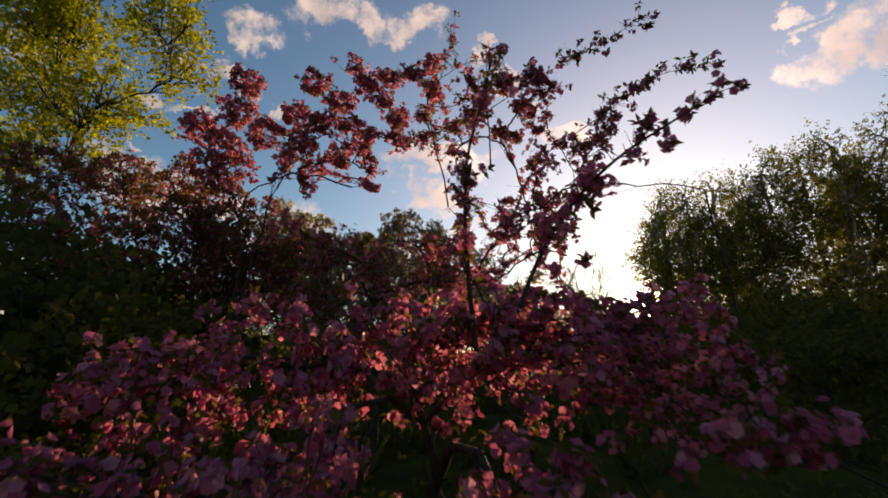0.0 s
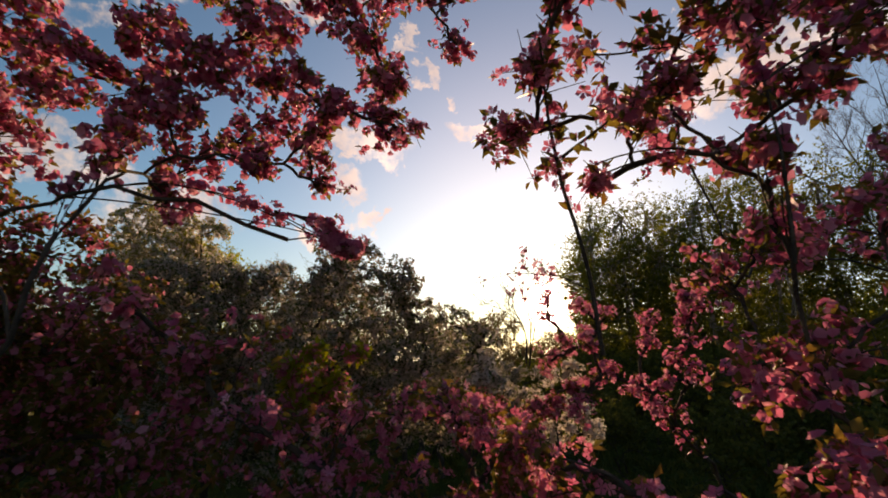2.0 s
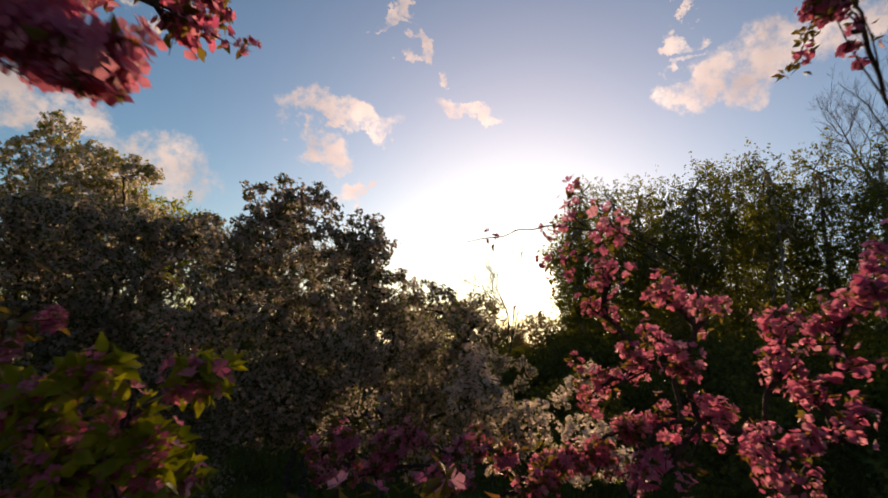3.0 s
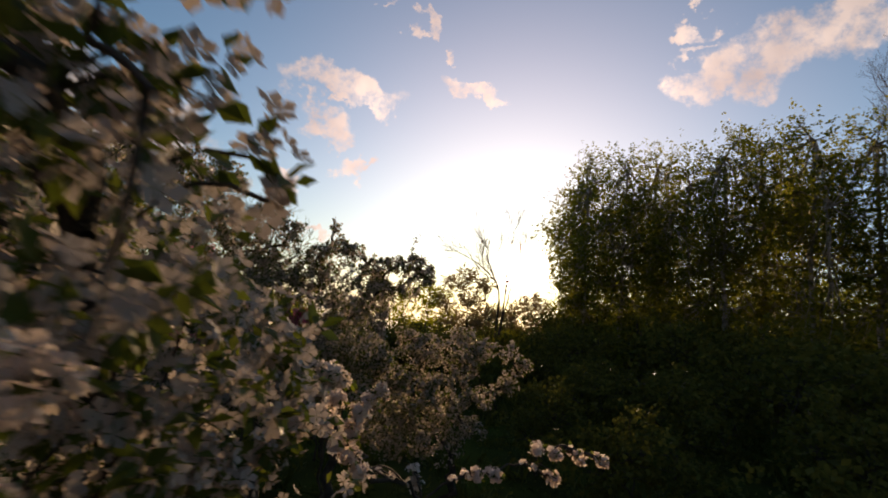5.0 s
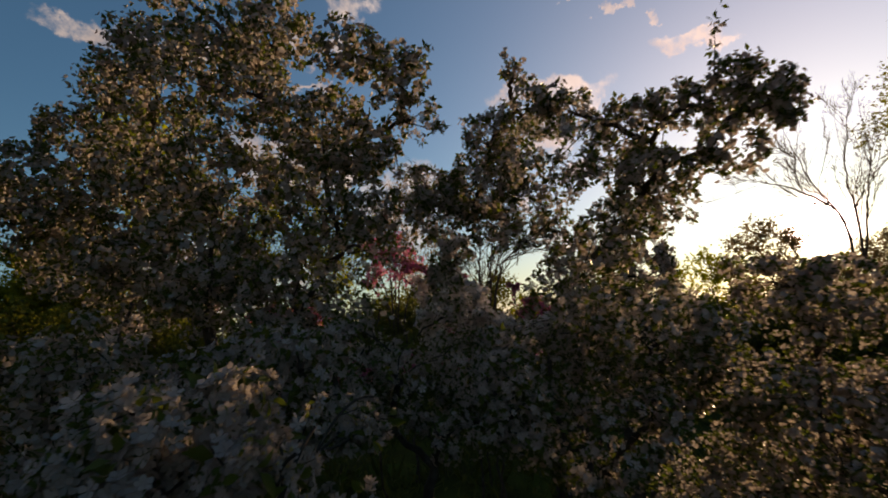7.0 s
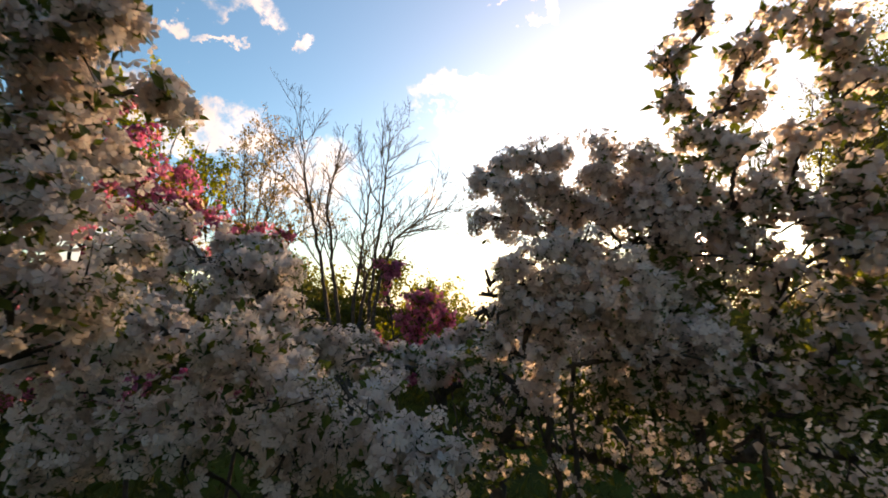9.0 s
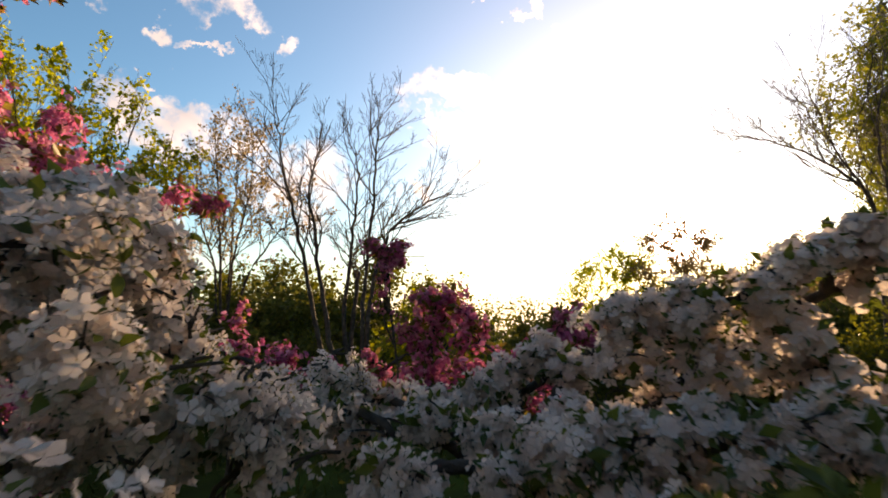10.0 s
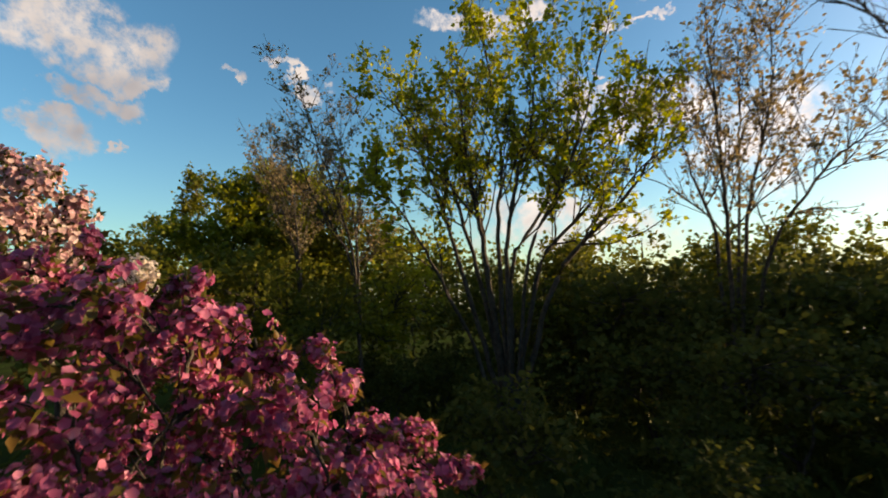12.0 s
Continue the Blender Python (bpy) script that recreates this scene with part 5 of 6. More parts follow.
magenta_tree("full pink crab apple bush beside the lane", 48, (-4.63, 19.01, 0), (-4.63, 19.01, 1.03),
           [(-4.75, 18.31, 2.45, 0.10), (-4.73, 18.51, 2.47, 0.11), (-4.69, 18.74, 2.44, 0.10), (-4.74, 18.41, 2.23, 0.16), (-4.69, 18.74, 2.19, 0.15), (-4.61, 19.02, 2.14, 0.13), (-4.75, 18.37, 1.95, 0.18), (-4.70, 18.66, 1.88, 0.19), (-4.61, 19.03, 1.81, 0.18), (-4.52, 19.25, 1.90, 0.12), (-4.42, 19.45, 1.69, 0.14), (-4.72, 18.59, 1.54, 0.21), (-4.59, 19.06, 1.43, 0.24), (-4.39, 19.51, 1.38, 0.17), (-4.53, 19.22, 1.60, 0.15)], leafy=0.2, leaves=2.2, fill=170, trunk_r=0.02, size=0.018, deep=0.6)
magenta_tree("upright pink crab apple behind the white bush", 54, (-2.55, 17.75, 0), (-2.55, 17.75, 2.04),
           [(-2.96, 17.60, 3.39, 0.13), (-2.73, 17.60, 3.22, 0.15), (-2.48, 17.60, 3.21, 0.13), (-2.92, 17.60, 3.00, 0.15), (-2.58, 17.60, 2.95, 0.16), (-2.30, 17.60, 2.98, 0.15), (-2.10, 17.60, 2.88, 0.08), (-1.85, 17.60, 2.71, 0.07), (-2.58, 17.60, 3.45, 0.09), (-3.04, 17.60, 2.85, 0.14)], leafy=0.2, leaves=1.6, fill=95, trunk_r=0.02, size=0.0185, clear=0.35, deep=0.4)
magenta_tree("pink crab apple with a flowering twig against the sky", 59, (-0.98, 18.27, 0), (-0.98, 18.27, 1.86),
           [(-1.03, 18.12, 2.61, 0.03), (-1.05, 18.12, 2.62, 0.03), (-0.98, 18.12, 2.59, 0.03), (-0.94, 18.12, 2.61, 0.03), (-0.91, 18.12, 2.60, 0.03), (-0.99, 18.12, 2.52, 0.03), (-1.00, 18.12, 2.48, 0.03), (-0.93, 18.12, 2.55, 0.03), (-0.95, 18.12, 2.58, 0.03)],
           [([(-0.81, 18.12, 2.56), (-0.88, 18.12, 2.56), (-0.94, 18.12, 2.59), (-1.04, 18.12, 2.61), (-1.10, 18.12, 2.59), (-1.18, 18.12, 2.56)], 0.002, 1.8)], flowers=3.5, leafy=0.3, leaves=1.4, fill=90, near=60, trunk_r=0.008, size=0.0135, spur=(0.008, 0.03), spread=0.02, leaf_size=(0.02, 0.035), clear=0.15, count=1)
magenta_tree("small pink crab apple bush", 17, (-2.78, 20.05, 0), (-2.78, 20.05, 0.74),
           [(-2.75, 19.90, 2.00, 0.10), (-2.36, 19.90, 1.90, 0.10), (-2.18, 19.90, 1.73, 0.09), (-3.21, 19.90, 1.53, 0.16), (-3.76, 19.90, 1.42, 0.20), (-4.45, 19.90, 1.37, 0.21), (-1.94, 19.90, 1.82, 0.08), (-1.58, 19.90, 1.64, 0.13), (-1.31, 19.90, 1.68, 0.14), (-1.02, 19.90, 1.72, 0.13), (-1.16, 19.90, 1.57, 0.13), (-4.74, 19.90, 0.99, 0.26), (-2.73, 19.90, 1.46, 0.20), (-5.78, 19.90, 1.38, 0.22)],
           [([(-2.72, 20.00, 1.88), (-2.75, 20.00, 2.13), (-2.86, 20.00, 2.27), (-2.80, 20.00, 2.43)], 0.006, 3)], fill=150, deep=0.6)

# ------------------------------------------------------------------ trees round the meadow
bare_tree("robinia_tree", "leafless tree with several dark stems from one foot", 31, (-3.13, 23.96, 0),
          [[(-3.21, 23.96, 0), (-3.62, 23.77, 1.74), (-3.84, 23.54, 3.5), (-4.06, 23.30, 4.84), (-4.08, 23.21, 5.68)], [(-3.17, 23.96, 0), (-3.50, 23.78, 2.08), (-3.62, 23.69, 3.34), (-3.73, 23.60, 4.43), (-3.34, 23.71, 5.45)],
           [(-3.13, 24.01, 0), (-3.30, 24.07, 2.09), (-3.17, 24.19, 3.36), (-3.04, 24.30, 4.63), (-3.11, 24.31, 5.39)], [(-3.05, 23.96, 0), (-2.88, 23.88, 2.44), (-2.63, 23.80, 4.0), (-2.53, 23.71, 5.05), (-2.41, 23.62, 5.56)],
           [(-3.00, 23.96, 0), (-2.76, 23.89, 2.61), (-2.37, 23.90, 3.63), (-1.75, 24.01, 4.07), (-1.30, 24.21, 4.25)], [(-3.09, 24.06, 0), (-3.22, 24.17, 1.76), (-3.08, 24.28, 2.95), (-2.76, 24.39, 3.38), (-2.17, 24.50, 4.57)]], BARK, 0.05)
bare_tree("robinia_tree", "thin leafless tree before the low sun", 32, (5.20, 24.30, 0),
          [[(5.20, 24.30, 0), (5.64, 24.30, 3.24), (5.55, 24.30, 4.64), (5.88, 24.30, 6.14)], [(5.20, 24.30, 0), (5.47, 24.30, 3.42), (4.84, 24.30, 4.73), (4.57, 24.30, 5.98)], [(5.20, 24.30, 0), (5.45, 24.30, 3.76), (4.49, 24.30, 4.55), (3.55, 24.30, 4.91)], [(5.20, 24.30, 0), (5.73, 24.30, 3.42), (6.02, 24.30, 4.63), (6.31, 24.30, 5.34)]], BARK, 0.035)
bare_tree("robinia_tree", "leafless dark tree among the birches", 33, (26.09, 22.50, 0),
          [[(26.09, 22.50, 0), (25.96, 22.72, 7.52), (25.46, 22.64, 13.01), (25.30, 23.01, 18.05)], [(26.09, 22.61, 0), (26.45, 22.11, 7.51), (27.10, 20.82, 12.99), (27.63, 19.91, 17.1)], [(26.09, 22.50, 0), (25.94, 23.15, 7.52), (25.44, 25.02, 13.03), (25.15, 26.19, 16.7)]], BARK, 0.16)

bare_tree("maple_tree", "green spring maple with several fanned stems", 41, (-9.22, 23.62, 0),
          [[(-9.22, 23.62, 0.00), (-9.66, 23.01, 2.55), (-9.89, 22.64, 4.02), (-10.08, 22.30, 5.01), (-10.29, 21.85, 6.01)], [(-9.22, 23.62, 0.00), (-9.54, 23.20, 2.83), (-9.81, 22.77, 4.51), (-10.14, 22.16, 5.52), (-10.37, 21.64, 6.21)], [(-9.22, 23.62, 0.00), (-9.46, 23.31, 3.21), (-9.57, 23.15, 4.20), (-9.66, 23.02, 5.50), (-9.69, 22.97, 6.83)], [(-9.22, 23.62, 0.00), (-9.33, 23.49, 3.50), (-9.23, 23.61, 4.47), (-9.32, 23.50, 5.47), (-9.40, 23.39, 6.91)], [(-9.22, 23.62, 0.00), (-9.23, 23.61, 3.20), (-9.10, 23.78, 4.26), (-8.89, 24.02, 5.42), (-8.87, 24.04, 6.52)], [(-9.22, 23.62, 0.00), (-8.99, 23.91, 3.19), (-8.60, 24.32, 4.12), (-8.30, 24.61, 5.33), (-8.05, 24.83, 6.63)]]
          + [[(-9.22, 23.62, 0.00), (-8.88, 24.03, 2.99), (-8.31, 24.60, 3.71), (-7.90, 24.95, 4.50), (-7.68, 25.11, 6.05)], [(-9.22, 23.62, 0.00), (-8.71, 24.21, 2.70), (-7.97, 24.89, 3.68), (-7.50, 25.24, 4.44), (-7.30, 25.37, 5.68)], [(-9.22, 23.62, 0.00), (-9.77, 22.84, 2.46), (-10.05, 22.34, 3.53), (-10.27, 21.88, 4.22)], [(-9.22, 23.62, 0.00), (-9.43, 23.34, 2.73), (-9.49, 23.27, 3.70), (-9.66, 23.02, 4.50), (-9.90, 22.63, 5.82)], [(-9.22, 23.62, 0.00), (-9.19, 23.67, 3.01), (-8.75, 24.17, 3.84), (-8.60, 24.33, 4.99), (-8.57, 24.36, 6.16)]], BARK, leaf=LEAF_SPRING, r=0.05, leaves=1.0, size=0.09)
bare_tree("maple_tree", "slender spring tree with rusty young leaves", 42, (-7.00, 26.17, 0),
          [[(-7.00, 26.17, 0.00), (-6.95, 26.19, 3.25), (-7.00, 26.16, 4.96), (-7.06, 26.13, 6.79)], [(-7.00, 26.17, 0.00), (-6.74, 26.32, 3.49), (-6.40, 26.51, 5.09), (-6.35, 26.54, 6.23)], [(-7.00, 26.17, 0.00), (-6.52, 26.45, 3.06), (-5.85, 26.77, 4.09), (-5.42, 26.96, 4.42)]]
          + [[(-7.00, 26.17, 0.00), (-7.11, 26.09, 3.47), (-7.38, 25.91, 4.48), (-7.50, 25.83, 5.30)], [(-7.00, 26.17, 0.00), (-6.81, 26.28, 3.82), (-6.70, 26.34, 5.31), (-6.71, 26.34, 6.60)]], BARK, leaf=LEAF_RUST, r=0.04, leaves=0.55, size=0.07)
leafy_tree("maple_tree", "green maple with hanging spring leaves", "", 43, (-5.60, 6.60, 0), [(-6.79, 6.60, 4.11)],
           [(-8.03, 6.60, 7.39, 1.03), (-6.76, 6.60, 7.01, 1.01), (-5.36, 6.60, 6.98, 0.80), (-7.52, 6.60, 5.84, 0.98), (-6.04, 6.60, 5.76, 0.87), (-4.69, 6.60, 7.03, 0.50), (-6.72, 6.60, 4.86, 0.76), (-7.92, 6.60, 4.70, 0.76), (-4.74, 6.60, 6.02, 0.48)], LEAF_SPRING, BARK)
leafy_tree("maple_tree", "green tree behind the white blossom", "", 44, (-5.90, 15.60, 0), [(-5.18, 15.60, 3.69)],
           [(-5.67, 15.60, 5.12, 0.34), (-5.15, 15.60, 4.99, 0.30), (-5.65, 15.60, 4.51, 0.42), (-4.89, 15.60, 4.40, 0.38), (-5.32, 15.60, 4.02, 0.42), (-4.78, 15.60, 4.72, 0.19)], LEAF_SPRING, BARK)
bare_tree("maple_tree", "slender young tree coming into leaf", 45, (-10.78, 21.64, 0),
          [[(-10.78, 21.64, 0.00), (-10.83, 21.51, 3.25), (-11.01, 21.01, 4.76), (-11.12, 20.65, 5.94)], [(-10.78, 21.64, 0.00), (-10.81, 21.57, 3.47), (-10.87, 21.40, 4.63), (-10.96, 21.16, 5.55)]]
          + [[(-10.78, 21.64, 0.00), (-10.84, 21.50, 3.04), (-11.06, 20.83, 4.19), (-11.15, 20.50, 5.16)]], BARK, leaf=LEAF_RUST, r=0.04, leaves=0.55, size=0.065)
bare_tree("maple_tree", "slender young tree coming into leaf", 46, (-12.54, 21.11, 0),
          [[(-12.54, 21.11, 0.00), (-12.59, 20.95, 3.23), (-12.68, 20.58, 4.33), (-12.76, 20.21, 5.51)]]
          + [[(-12.54, 21.11, 0.00), (-12.58, 20.96, 3.46), (-12.62, 20.83, 4.62), (-12.63, 20.78, 5.56)]], BARK, leaf=LEAF_RUST, r=0.04, leaves=0.55, size=0.065)
leafy_tree("maple_tree", "broad olive-gold spring tree at the wood edge", "", 70, (-15.78, 20.78, 0), [(-15.84, 20.36, 3.09), (-15.68, 21.31, 3.08)],
           [(-15.89, 19.95, 4.89, 0.52), (-15.76, 20.89, 5.09, 0.65), (-15.55, 21.86, 5.06, 0.67), (-15.35, 22.57, 4.61, 0.62), (-15.84, 20.36, 4.11, 0.81), (-15.62, 21.58, 3.98, 0.90), (-15.91, 19.72, 3.38, 0.71), (-15.76, 20.90, 3.09, 0.88), (-15.43, 22.28, 3.07, 0.85), (-15.95, 18.85, 3.92, 0.47)], LEAF_LIME, BARK, leaves=5, size=0.09, count=60)
leafy_tree("maple_tree", "broad dark green spring tree at the wood edge", "", 71, (-18.95, 18.95, 0), [(-18.95, 18.91, 3.05)],
           [(-18.95, 18.46, 4.38, 0.40), (-18.95, 19.05, 3.72, 0.57), (-18.93, 19.47, 5.81, 0.35), (-18.93, 19.40, 4.94, 0.45), (-18.94, 18.05, 3.71, 0.49), (-18.95, 18.62, 3.05, 0.66)], LEAF_MOSS, BARK, leaves=4.5, size=0.1, count=40)


for seed, x, y, top, wide, leaf in ((47, 7.9, 40.0, 6.6, 0.7, LEAF_RUST), (48, 10.6, 42.0, 3.8, 0.8, LEAF_CRAB), (49, 12.2, 39.0, 4.8, 0.62, LEAF_RUST), (50, 5.0, 41.0, 5.4, 0.7, LEAF_SPRING)):
    low = -0.10 * (y - 33) * (y - 33) / 12
    leafy_tree("hawthorn_tree", "rounded spring tree beyond the hedge", "low trees behind the hedge", seed, (x, y, low), [(x, y, 1.6), (x + 0.5, y, 1.8), (x - 0.6, y, 1.5)],
               [(x + a * wide, y + b * wide, low + top * h, r * wide) for a, b, h, r in ((0, 0, 0.86, 1.3), (-1.5, 0, 0.74, 1.2), (1.6, 0.3, 0.76, 1.2), (-2.4, 0, 0.52, 1.2), (2.5, 0, 0.5, 1.2), (0, -0.8, 0.6, 1.4), (0, -0.6, 0.35, 1.5), (1.3, -0.4, 0.35, 1.3), (-1.3, -0.4, 0.33, 1.3))],
               leaf, BARK, leaves=3.2, size=0.12, count=12, stem_r=0.09, fine=False, twig_len=(0.2, 0.6))


def birch(seed, height):
    """A tall birch at the origin."""
    rng = np.random.default_rng(seed)
    lobes = []
    for k in range(24):
        h = 0.24 + 0.68 * (k + rng.uniform(-0.7, 0.7)) / 23
        wide = height * 0.19 * max(0.34, sin(pi * min(1.0, (h - 0.12) / 0.95) ** 0.9)) * rng.uniform(0.7, 1.2)
        a, off = k * 2.4 + rng.uniform(-0.6, 0.6), wide * rng.uniform(0.35, 0.85)
        lobes.append((cos(a) * off, sin(a) * off, height * h, wide * 0.36 + 0.25))
    return leafy_tree("birch_tree", "tall birch with thin drooping spring leaves", "birches at the meadow edge", seed, (0, 0, 0), [(0.2, 0.1, height * 0.86)], lobes, LEAF_BIRCH, BARK_BIRCH,
                      leaves=2.7, size=0.135, count=6, twig=3.2, twig_len=(0.3, 0.9), stem_r=0.15, droop=0.35, squash=1.35, clear=0, sub_r=0.03, fine=False)


birches = [birch(51, 15.0), birch(52, 17.0), birch(53, 14.0)]
# azimuth and distance from the lane's middle, size
for k, (az, d, s) in enumerate([(26.5, 24.8, 0.62), (27.5, 27.5, 0.84), (28, 24.2, 0.83), (32, 23.1, 0.81), (35, 23.7, 0.75), (39, 22.6, 0.81), (43, 22.0, 0.83), (46, 24.2, 0.79), (50, 22.6, 0.93), (55, 23.1, 0.85), (61, 22.0, 0.73), (67, 23.7, 0.94), (74, 23.1, 0.81), (36, 29.7, 0.79), (48, 30.3, 1.02), (64, 28.6, 0.96), (82, 22.0, 0.66)]):
    src, spot = birches[k % 3], pose(0.5 + d * sin(radians(az)), 9 + d * cos(radians(az)), -0.2, 0, 0, 77 * k)
    if k < 3:
        src.matrix_world = spot @ Matrix.Scale(s, 4)
    else:
        copy_thing(src, spot @ Matrix.Scale(s / birches[k % 3].scale[0], 4))


def shrub(label, seed, x, y, h, w, leaf, **more):
    rng = np.random.default_rng(seed)
    lobes = [(x + rng.uniform(-w, w) * 0.6, y + rng.uniform(-w, w) * 0.6, h * rng.uniform(0.35, 0.75), w * rng.uniform(0.4, 0.6)) for _ in range(5)]
    opts = dict(fine=False, leaves=4, size=0.095, count=15, twig=4.5, stem_r=0.03)
    opts.update(more)
    return leafy_tree("shrub", label, "shrubs under the trees", seed, (x, y, 0), [(x - 0.1, y, h * 0.35), (x + 0.15, y + 0.1, h * 0.4)], lobes, leaf, BARK, category="shrub", **opts)


lime = shrub("lime green shrub glowing in the low sun", 61, -2.0, 25.8, 2.6, 1.4, LEAF_LIME)
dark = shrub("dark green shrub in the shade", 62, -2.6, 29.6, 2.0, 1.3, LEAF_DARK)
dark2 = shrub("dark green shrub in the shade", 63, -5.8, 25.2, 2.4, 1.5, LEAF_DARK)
green = shrub("olive green spring shrub", 64, -10.7, 20.5, 3.2, 1.6, LEAF_MOSS)
for src, spots in ((lime, [(-5.3, 27.9, 40, 0.81), (-0.9, 28.1, 100, 0.63), (-12.5, 22.4, 10, 1.17), (-13.9, 19.4, 70, 1.17)]),
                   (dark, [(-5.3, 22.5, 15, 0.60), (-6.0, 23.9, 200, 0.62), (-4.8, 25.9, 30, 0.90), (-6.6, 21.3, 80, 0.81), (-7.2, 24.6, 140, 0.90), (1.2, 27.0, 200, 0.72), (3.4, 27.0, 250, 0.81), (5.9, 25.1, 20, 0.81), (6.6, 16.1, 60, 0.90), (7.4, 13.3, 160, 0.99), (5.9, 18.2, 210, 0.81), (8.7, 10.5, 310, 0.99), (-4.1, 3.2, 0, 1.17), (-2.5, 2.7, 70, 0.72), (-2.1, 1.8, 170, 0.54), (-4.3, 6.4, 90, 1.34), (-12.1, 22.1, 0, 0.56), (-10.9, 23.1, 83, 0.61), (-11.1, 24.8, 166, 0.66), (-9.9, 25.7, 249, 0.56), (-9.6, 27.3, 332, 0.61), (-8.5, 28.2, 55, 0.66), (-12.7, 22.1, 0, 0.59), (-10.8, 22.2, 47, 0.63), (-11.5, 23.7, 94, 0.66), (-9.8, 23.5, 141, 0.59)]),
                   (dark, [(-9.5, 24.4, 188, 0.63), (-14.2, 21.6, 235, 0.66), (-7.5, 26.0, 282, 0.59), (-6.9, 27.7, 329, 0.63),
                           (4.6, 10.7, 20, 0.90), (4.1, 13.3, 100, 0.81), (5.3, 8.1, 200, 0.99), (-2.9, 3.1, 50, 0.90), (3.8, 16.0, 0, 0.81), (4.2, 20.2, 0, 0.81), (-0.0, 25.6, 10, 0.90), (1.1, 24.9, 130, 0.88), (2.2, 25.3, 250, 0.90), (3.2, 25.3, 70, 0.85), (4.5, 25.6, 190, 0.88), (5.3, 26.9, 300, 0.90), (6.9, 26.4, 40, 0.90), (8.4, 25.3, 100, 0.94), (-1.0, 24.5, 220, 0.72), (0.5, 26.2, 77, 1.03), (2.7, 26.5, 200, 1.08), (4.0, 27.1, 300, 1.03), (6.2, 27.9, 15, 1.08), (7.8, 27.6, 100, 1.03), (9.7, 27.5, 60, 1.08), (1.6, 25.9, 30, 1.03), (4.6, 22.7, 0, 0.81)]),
                   # last eight spots: big copies added in rows to shade the right side
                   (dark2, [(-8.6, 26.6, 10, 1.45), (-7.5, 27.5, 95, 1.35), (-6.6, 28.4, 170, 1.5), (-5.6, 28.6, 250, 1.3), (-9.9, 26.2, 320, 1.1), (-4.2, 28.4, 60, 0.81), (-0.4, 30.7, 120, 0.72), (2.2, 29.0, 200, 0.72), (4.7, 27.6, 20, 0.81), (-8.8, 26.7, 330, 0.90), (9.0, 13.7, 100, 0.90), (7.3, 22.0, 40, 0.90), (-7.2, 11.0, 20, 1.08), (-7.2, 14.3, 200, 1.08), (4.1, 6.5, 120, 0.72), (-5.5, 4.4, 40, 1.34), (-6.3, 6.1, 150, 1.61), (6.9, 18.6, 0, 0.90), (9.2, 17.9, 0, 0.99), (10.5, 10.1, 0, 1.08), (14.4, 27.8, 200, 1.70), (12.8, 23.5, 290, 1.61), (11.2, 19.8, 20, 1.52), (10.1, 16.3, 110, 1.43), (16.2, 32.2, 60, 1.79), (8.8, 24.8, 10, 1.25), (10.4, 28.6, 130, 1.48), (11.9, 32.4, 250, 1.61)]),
                   (green, [(-16.7, 22.5, 0, 0.76), (-16.6, 24.8, 61, 0.87), (-14.2, 25.6, 122, 0.98), (-15.0, 28.3, 183, 0.76), (-12.8, 29.0, 244, 0.87), (-13.4, 32.3, 305, 0.98), (-11.0, 32.1, 6, 0.76), (-10.9, 35.4, 67, 0.87), (-9.4, 36.1, 128, 0.98), (4.4, 22.4, 40, 0.72), (5.8, 24.0, 130, 0.72), (-12.9, 18.1, 60, 1.08), (-10.9, 25.2, 140, 1.08), (-13.2, 21.0, 250, 1.08), (-9.1, 29.1, 30, 1.08), (-5.5, 29.8, 80, 1.25), (-3.3, 31.4, 10, 0.99), (-9.3, 31.9, 150, 1.34), (-12.2, 28.7, 220, 1.25), (-15.1, 24.6, 0, 1.43), (-16.3, 21.1, 90, 1.34)])):
    for x, y, turn, s in spots:
        copy_thing(src, pose(x, y, 0, 0, 0, turn) @ Matrix.Scale(s, 4))


def undergrowth():
    """Low rough growth of weeds and seedlings over the meadow floor."""
    rng = np.random.default_rng(9)
    root = thing("undergrowth", (0, 15, 0), "low dark weeds and grass under the trees", "undergrowth", kind="stuff")
    n = 2600
    x, y = rng.uniform(-15, 12, n), rng.uniform(-14, 16, n)
    tall = 0.12 + 0.38 * rng.random(n) ** 2
    blade, weed = Bag(), Bag()
    k = 14
    c = np.repeat(np.stack([x, y, np.full(n, -0.08)], 1), k, 0) + rng.normal(size=(n * k, 3)) * [0.16, 0.16, 0]
    up = unit(rng.normal(size=c.shape) * 0.45 + [0, 0, 1])
    stamp(blade, rng, *leaf_form(0.06), c, rng.normal(size=c.shape), np.repeat(tall, k) * rng.uniform(0.6, 1.3, n * k), up)
    c = np.repeat(np.stack([x, y, tall * 0.6], 1), 10, 0) + rng.normal(size=(n * 10, 3)) * [0.18, 0.18, 0.08]
    stamp(weed, rng, *LEAF, c, rng.normal(size=c.shape) + [0, 0, 1], rng.uniform(0.05, 0.12, len(c)))
    part("grass", blade, GRASS, root)
    part("weeds", weed, LEAF_DARK, root)


undergrowth()

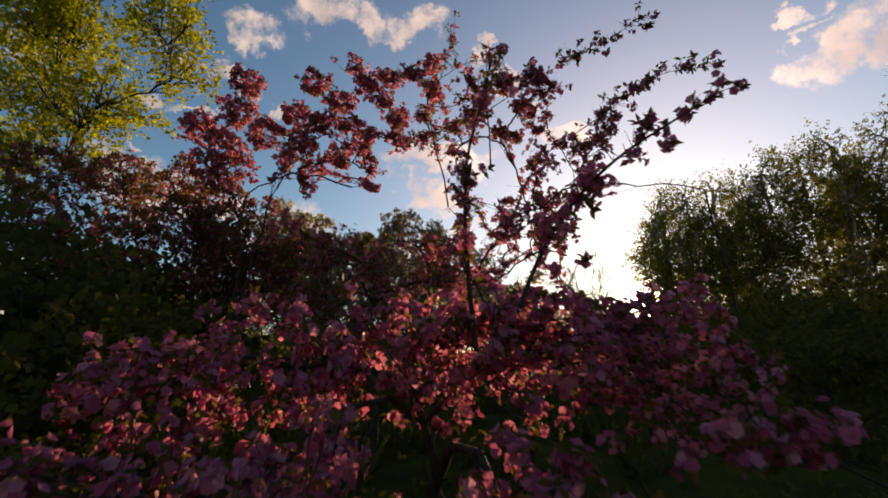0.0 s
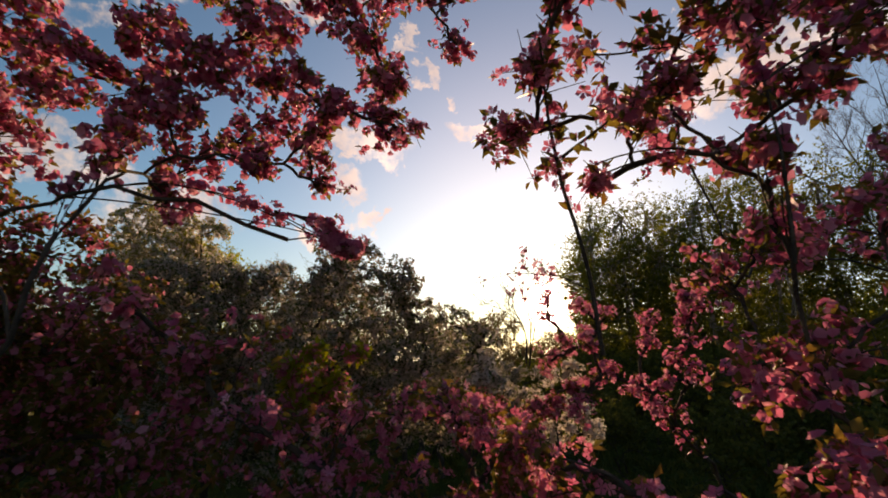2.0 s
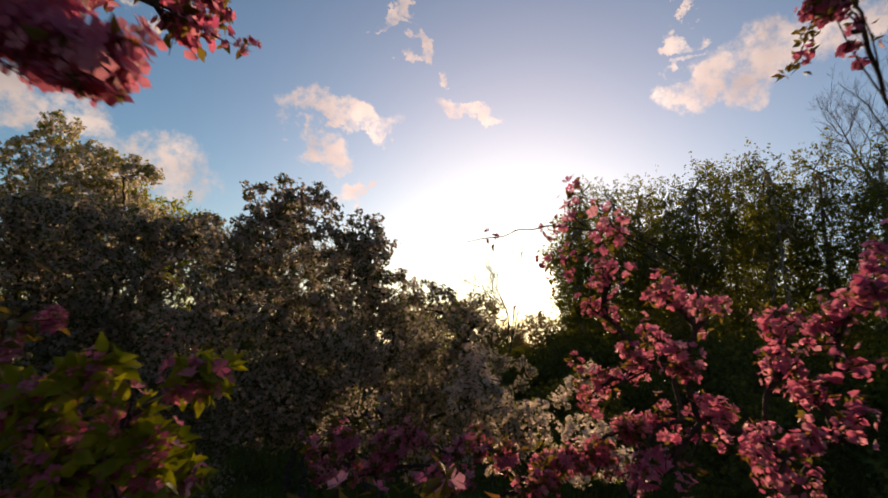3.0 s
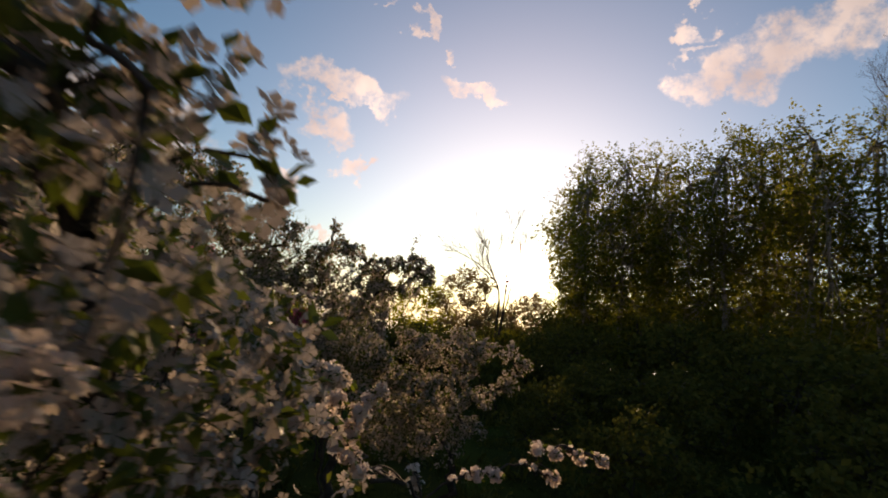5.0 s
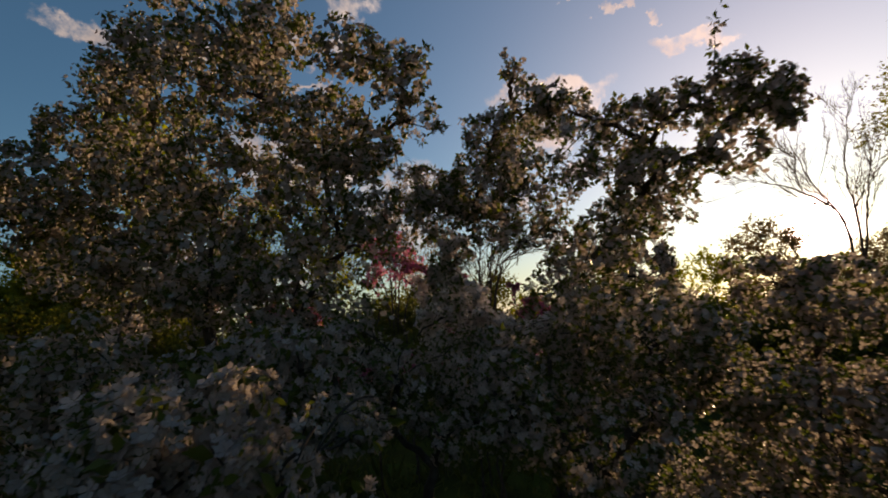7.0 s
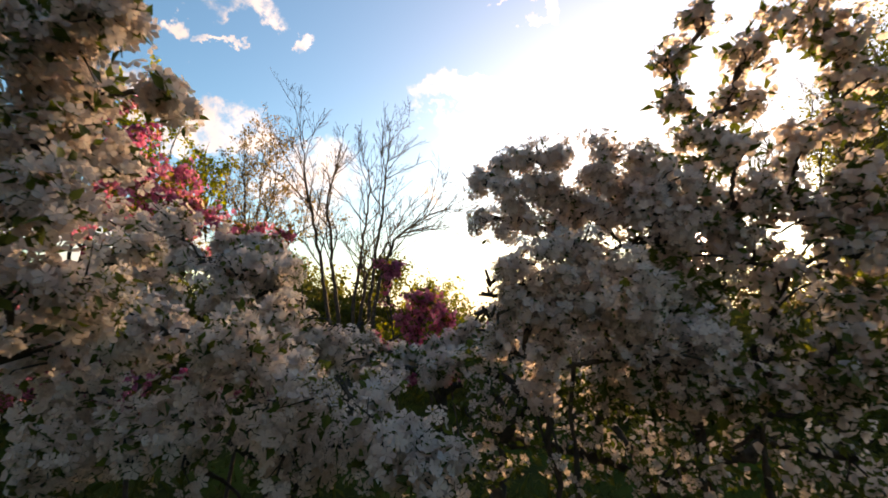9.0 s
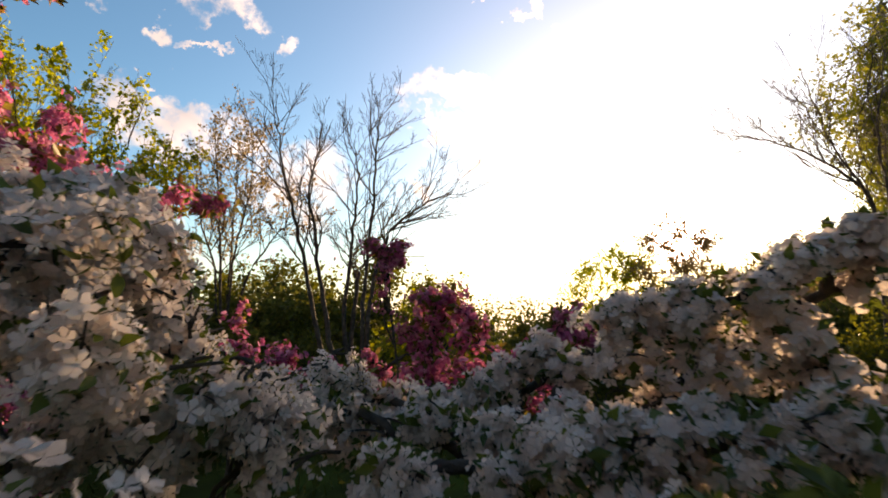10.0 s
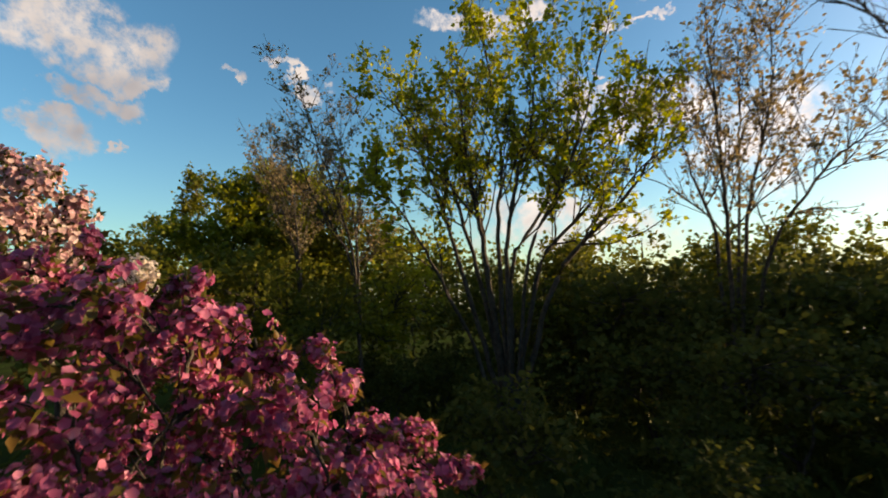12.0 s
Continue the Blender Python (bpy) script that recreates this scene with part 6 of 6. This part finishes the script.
# ------------------------------------------------------------------ distance
def far_woods():
    """A belt of woodland all round, far off, with an uneven top: lower and farther where the ground falls away."""
    rng = np.random.default_rng(7)
    root = thing("far_woods", (0, 15, 0), "belt of spring woodland behind the meadow", "woodland", kind="stuff")
    leaf_bag, dark_bag, green_bag, wood_bag = Bag(), Bag(), Bag(), Bag()

    def tree(az, d, h, w, bag, n, leaf):
        a = radians(az)
        x, y = d * sin(a), d * cos(a)
        z = -0.10 * max(y + 15 - 33, 0) * min(max((y + 15 - 33) / 12, 0), 1)
        tube(wood_bag, [(x, y, z - 0.3), (x + 0.1, y, z + h * 0.5), (x, y + 0.1, z + h * 0.9)], 0.14, 0.03, 5)
        u = unit(rng.normal(size=(n, 3)))
        p = np.array([x, y, z + h * 0.56]) + u * np.array([w, w, h * 0.46]) * rng.uniform(0.4, 1.08, (n, 1))
        stamp(bag, rng, *LEAF_BROAD, p, rng.normal(size=p.shape) + [0, 0, 0.5], leaf * rng.uniform(0.6, 1.3, n))

    for k in range(150):
        az = k / 150 * 360 + rng.uniform(-1, 1)
        if az < 30 or az > 330:
            # the open side, with the low sun over it
            tree(az, rng.uniform(52, 75), rng.uniform(5.5, 8.5), rng.uniform(2, 3.5), leaf_bag, 380, 0.42)
        else:
            tree(az, rng.uniform(36, 56), rng.uniform(4.5, 8.5), rng.uniform(1.6, 3.0), leaf_bag, 420, 0.36)
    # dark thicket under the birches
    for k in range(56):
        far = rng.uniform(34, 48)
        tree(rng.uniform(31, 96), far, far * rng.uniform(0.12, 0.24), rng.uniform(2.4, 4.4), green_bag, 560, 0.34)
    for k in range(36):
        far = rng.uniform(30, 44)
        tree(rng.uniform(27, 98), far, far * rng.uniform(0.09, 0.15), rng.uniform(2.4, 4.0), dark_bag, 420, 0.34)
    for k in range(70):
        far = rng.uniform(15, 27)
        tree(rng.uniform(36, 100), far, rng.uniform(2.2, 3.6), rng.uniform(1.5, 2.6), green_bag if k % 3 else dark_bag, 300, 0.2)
    # low growth where the ground begins to fall
    for k in range(60):
        tree(rng.uniform(-50, 42), rng.uniform(15, 19), rng.uniform(1.3, 2.3), rng.uniform(1.2, 2.0), leaf_bag if k % 2 else dark_bag, 220, 0.16)
    part("stemwork", wood_bag, BARK, root)
    part("canopy", leaf_bag, LEAF_MOSS, root)
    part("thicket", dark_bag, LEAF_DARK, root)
    part("wood_edge", green_bag, LEAF_BIRCH, root)


far_woods()
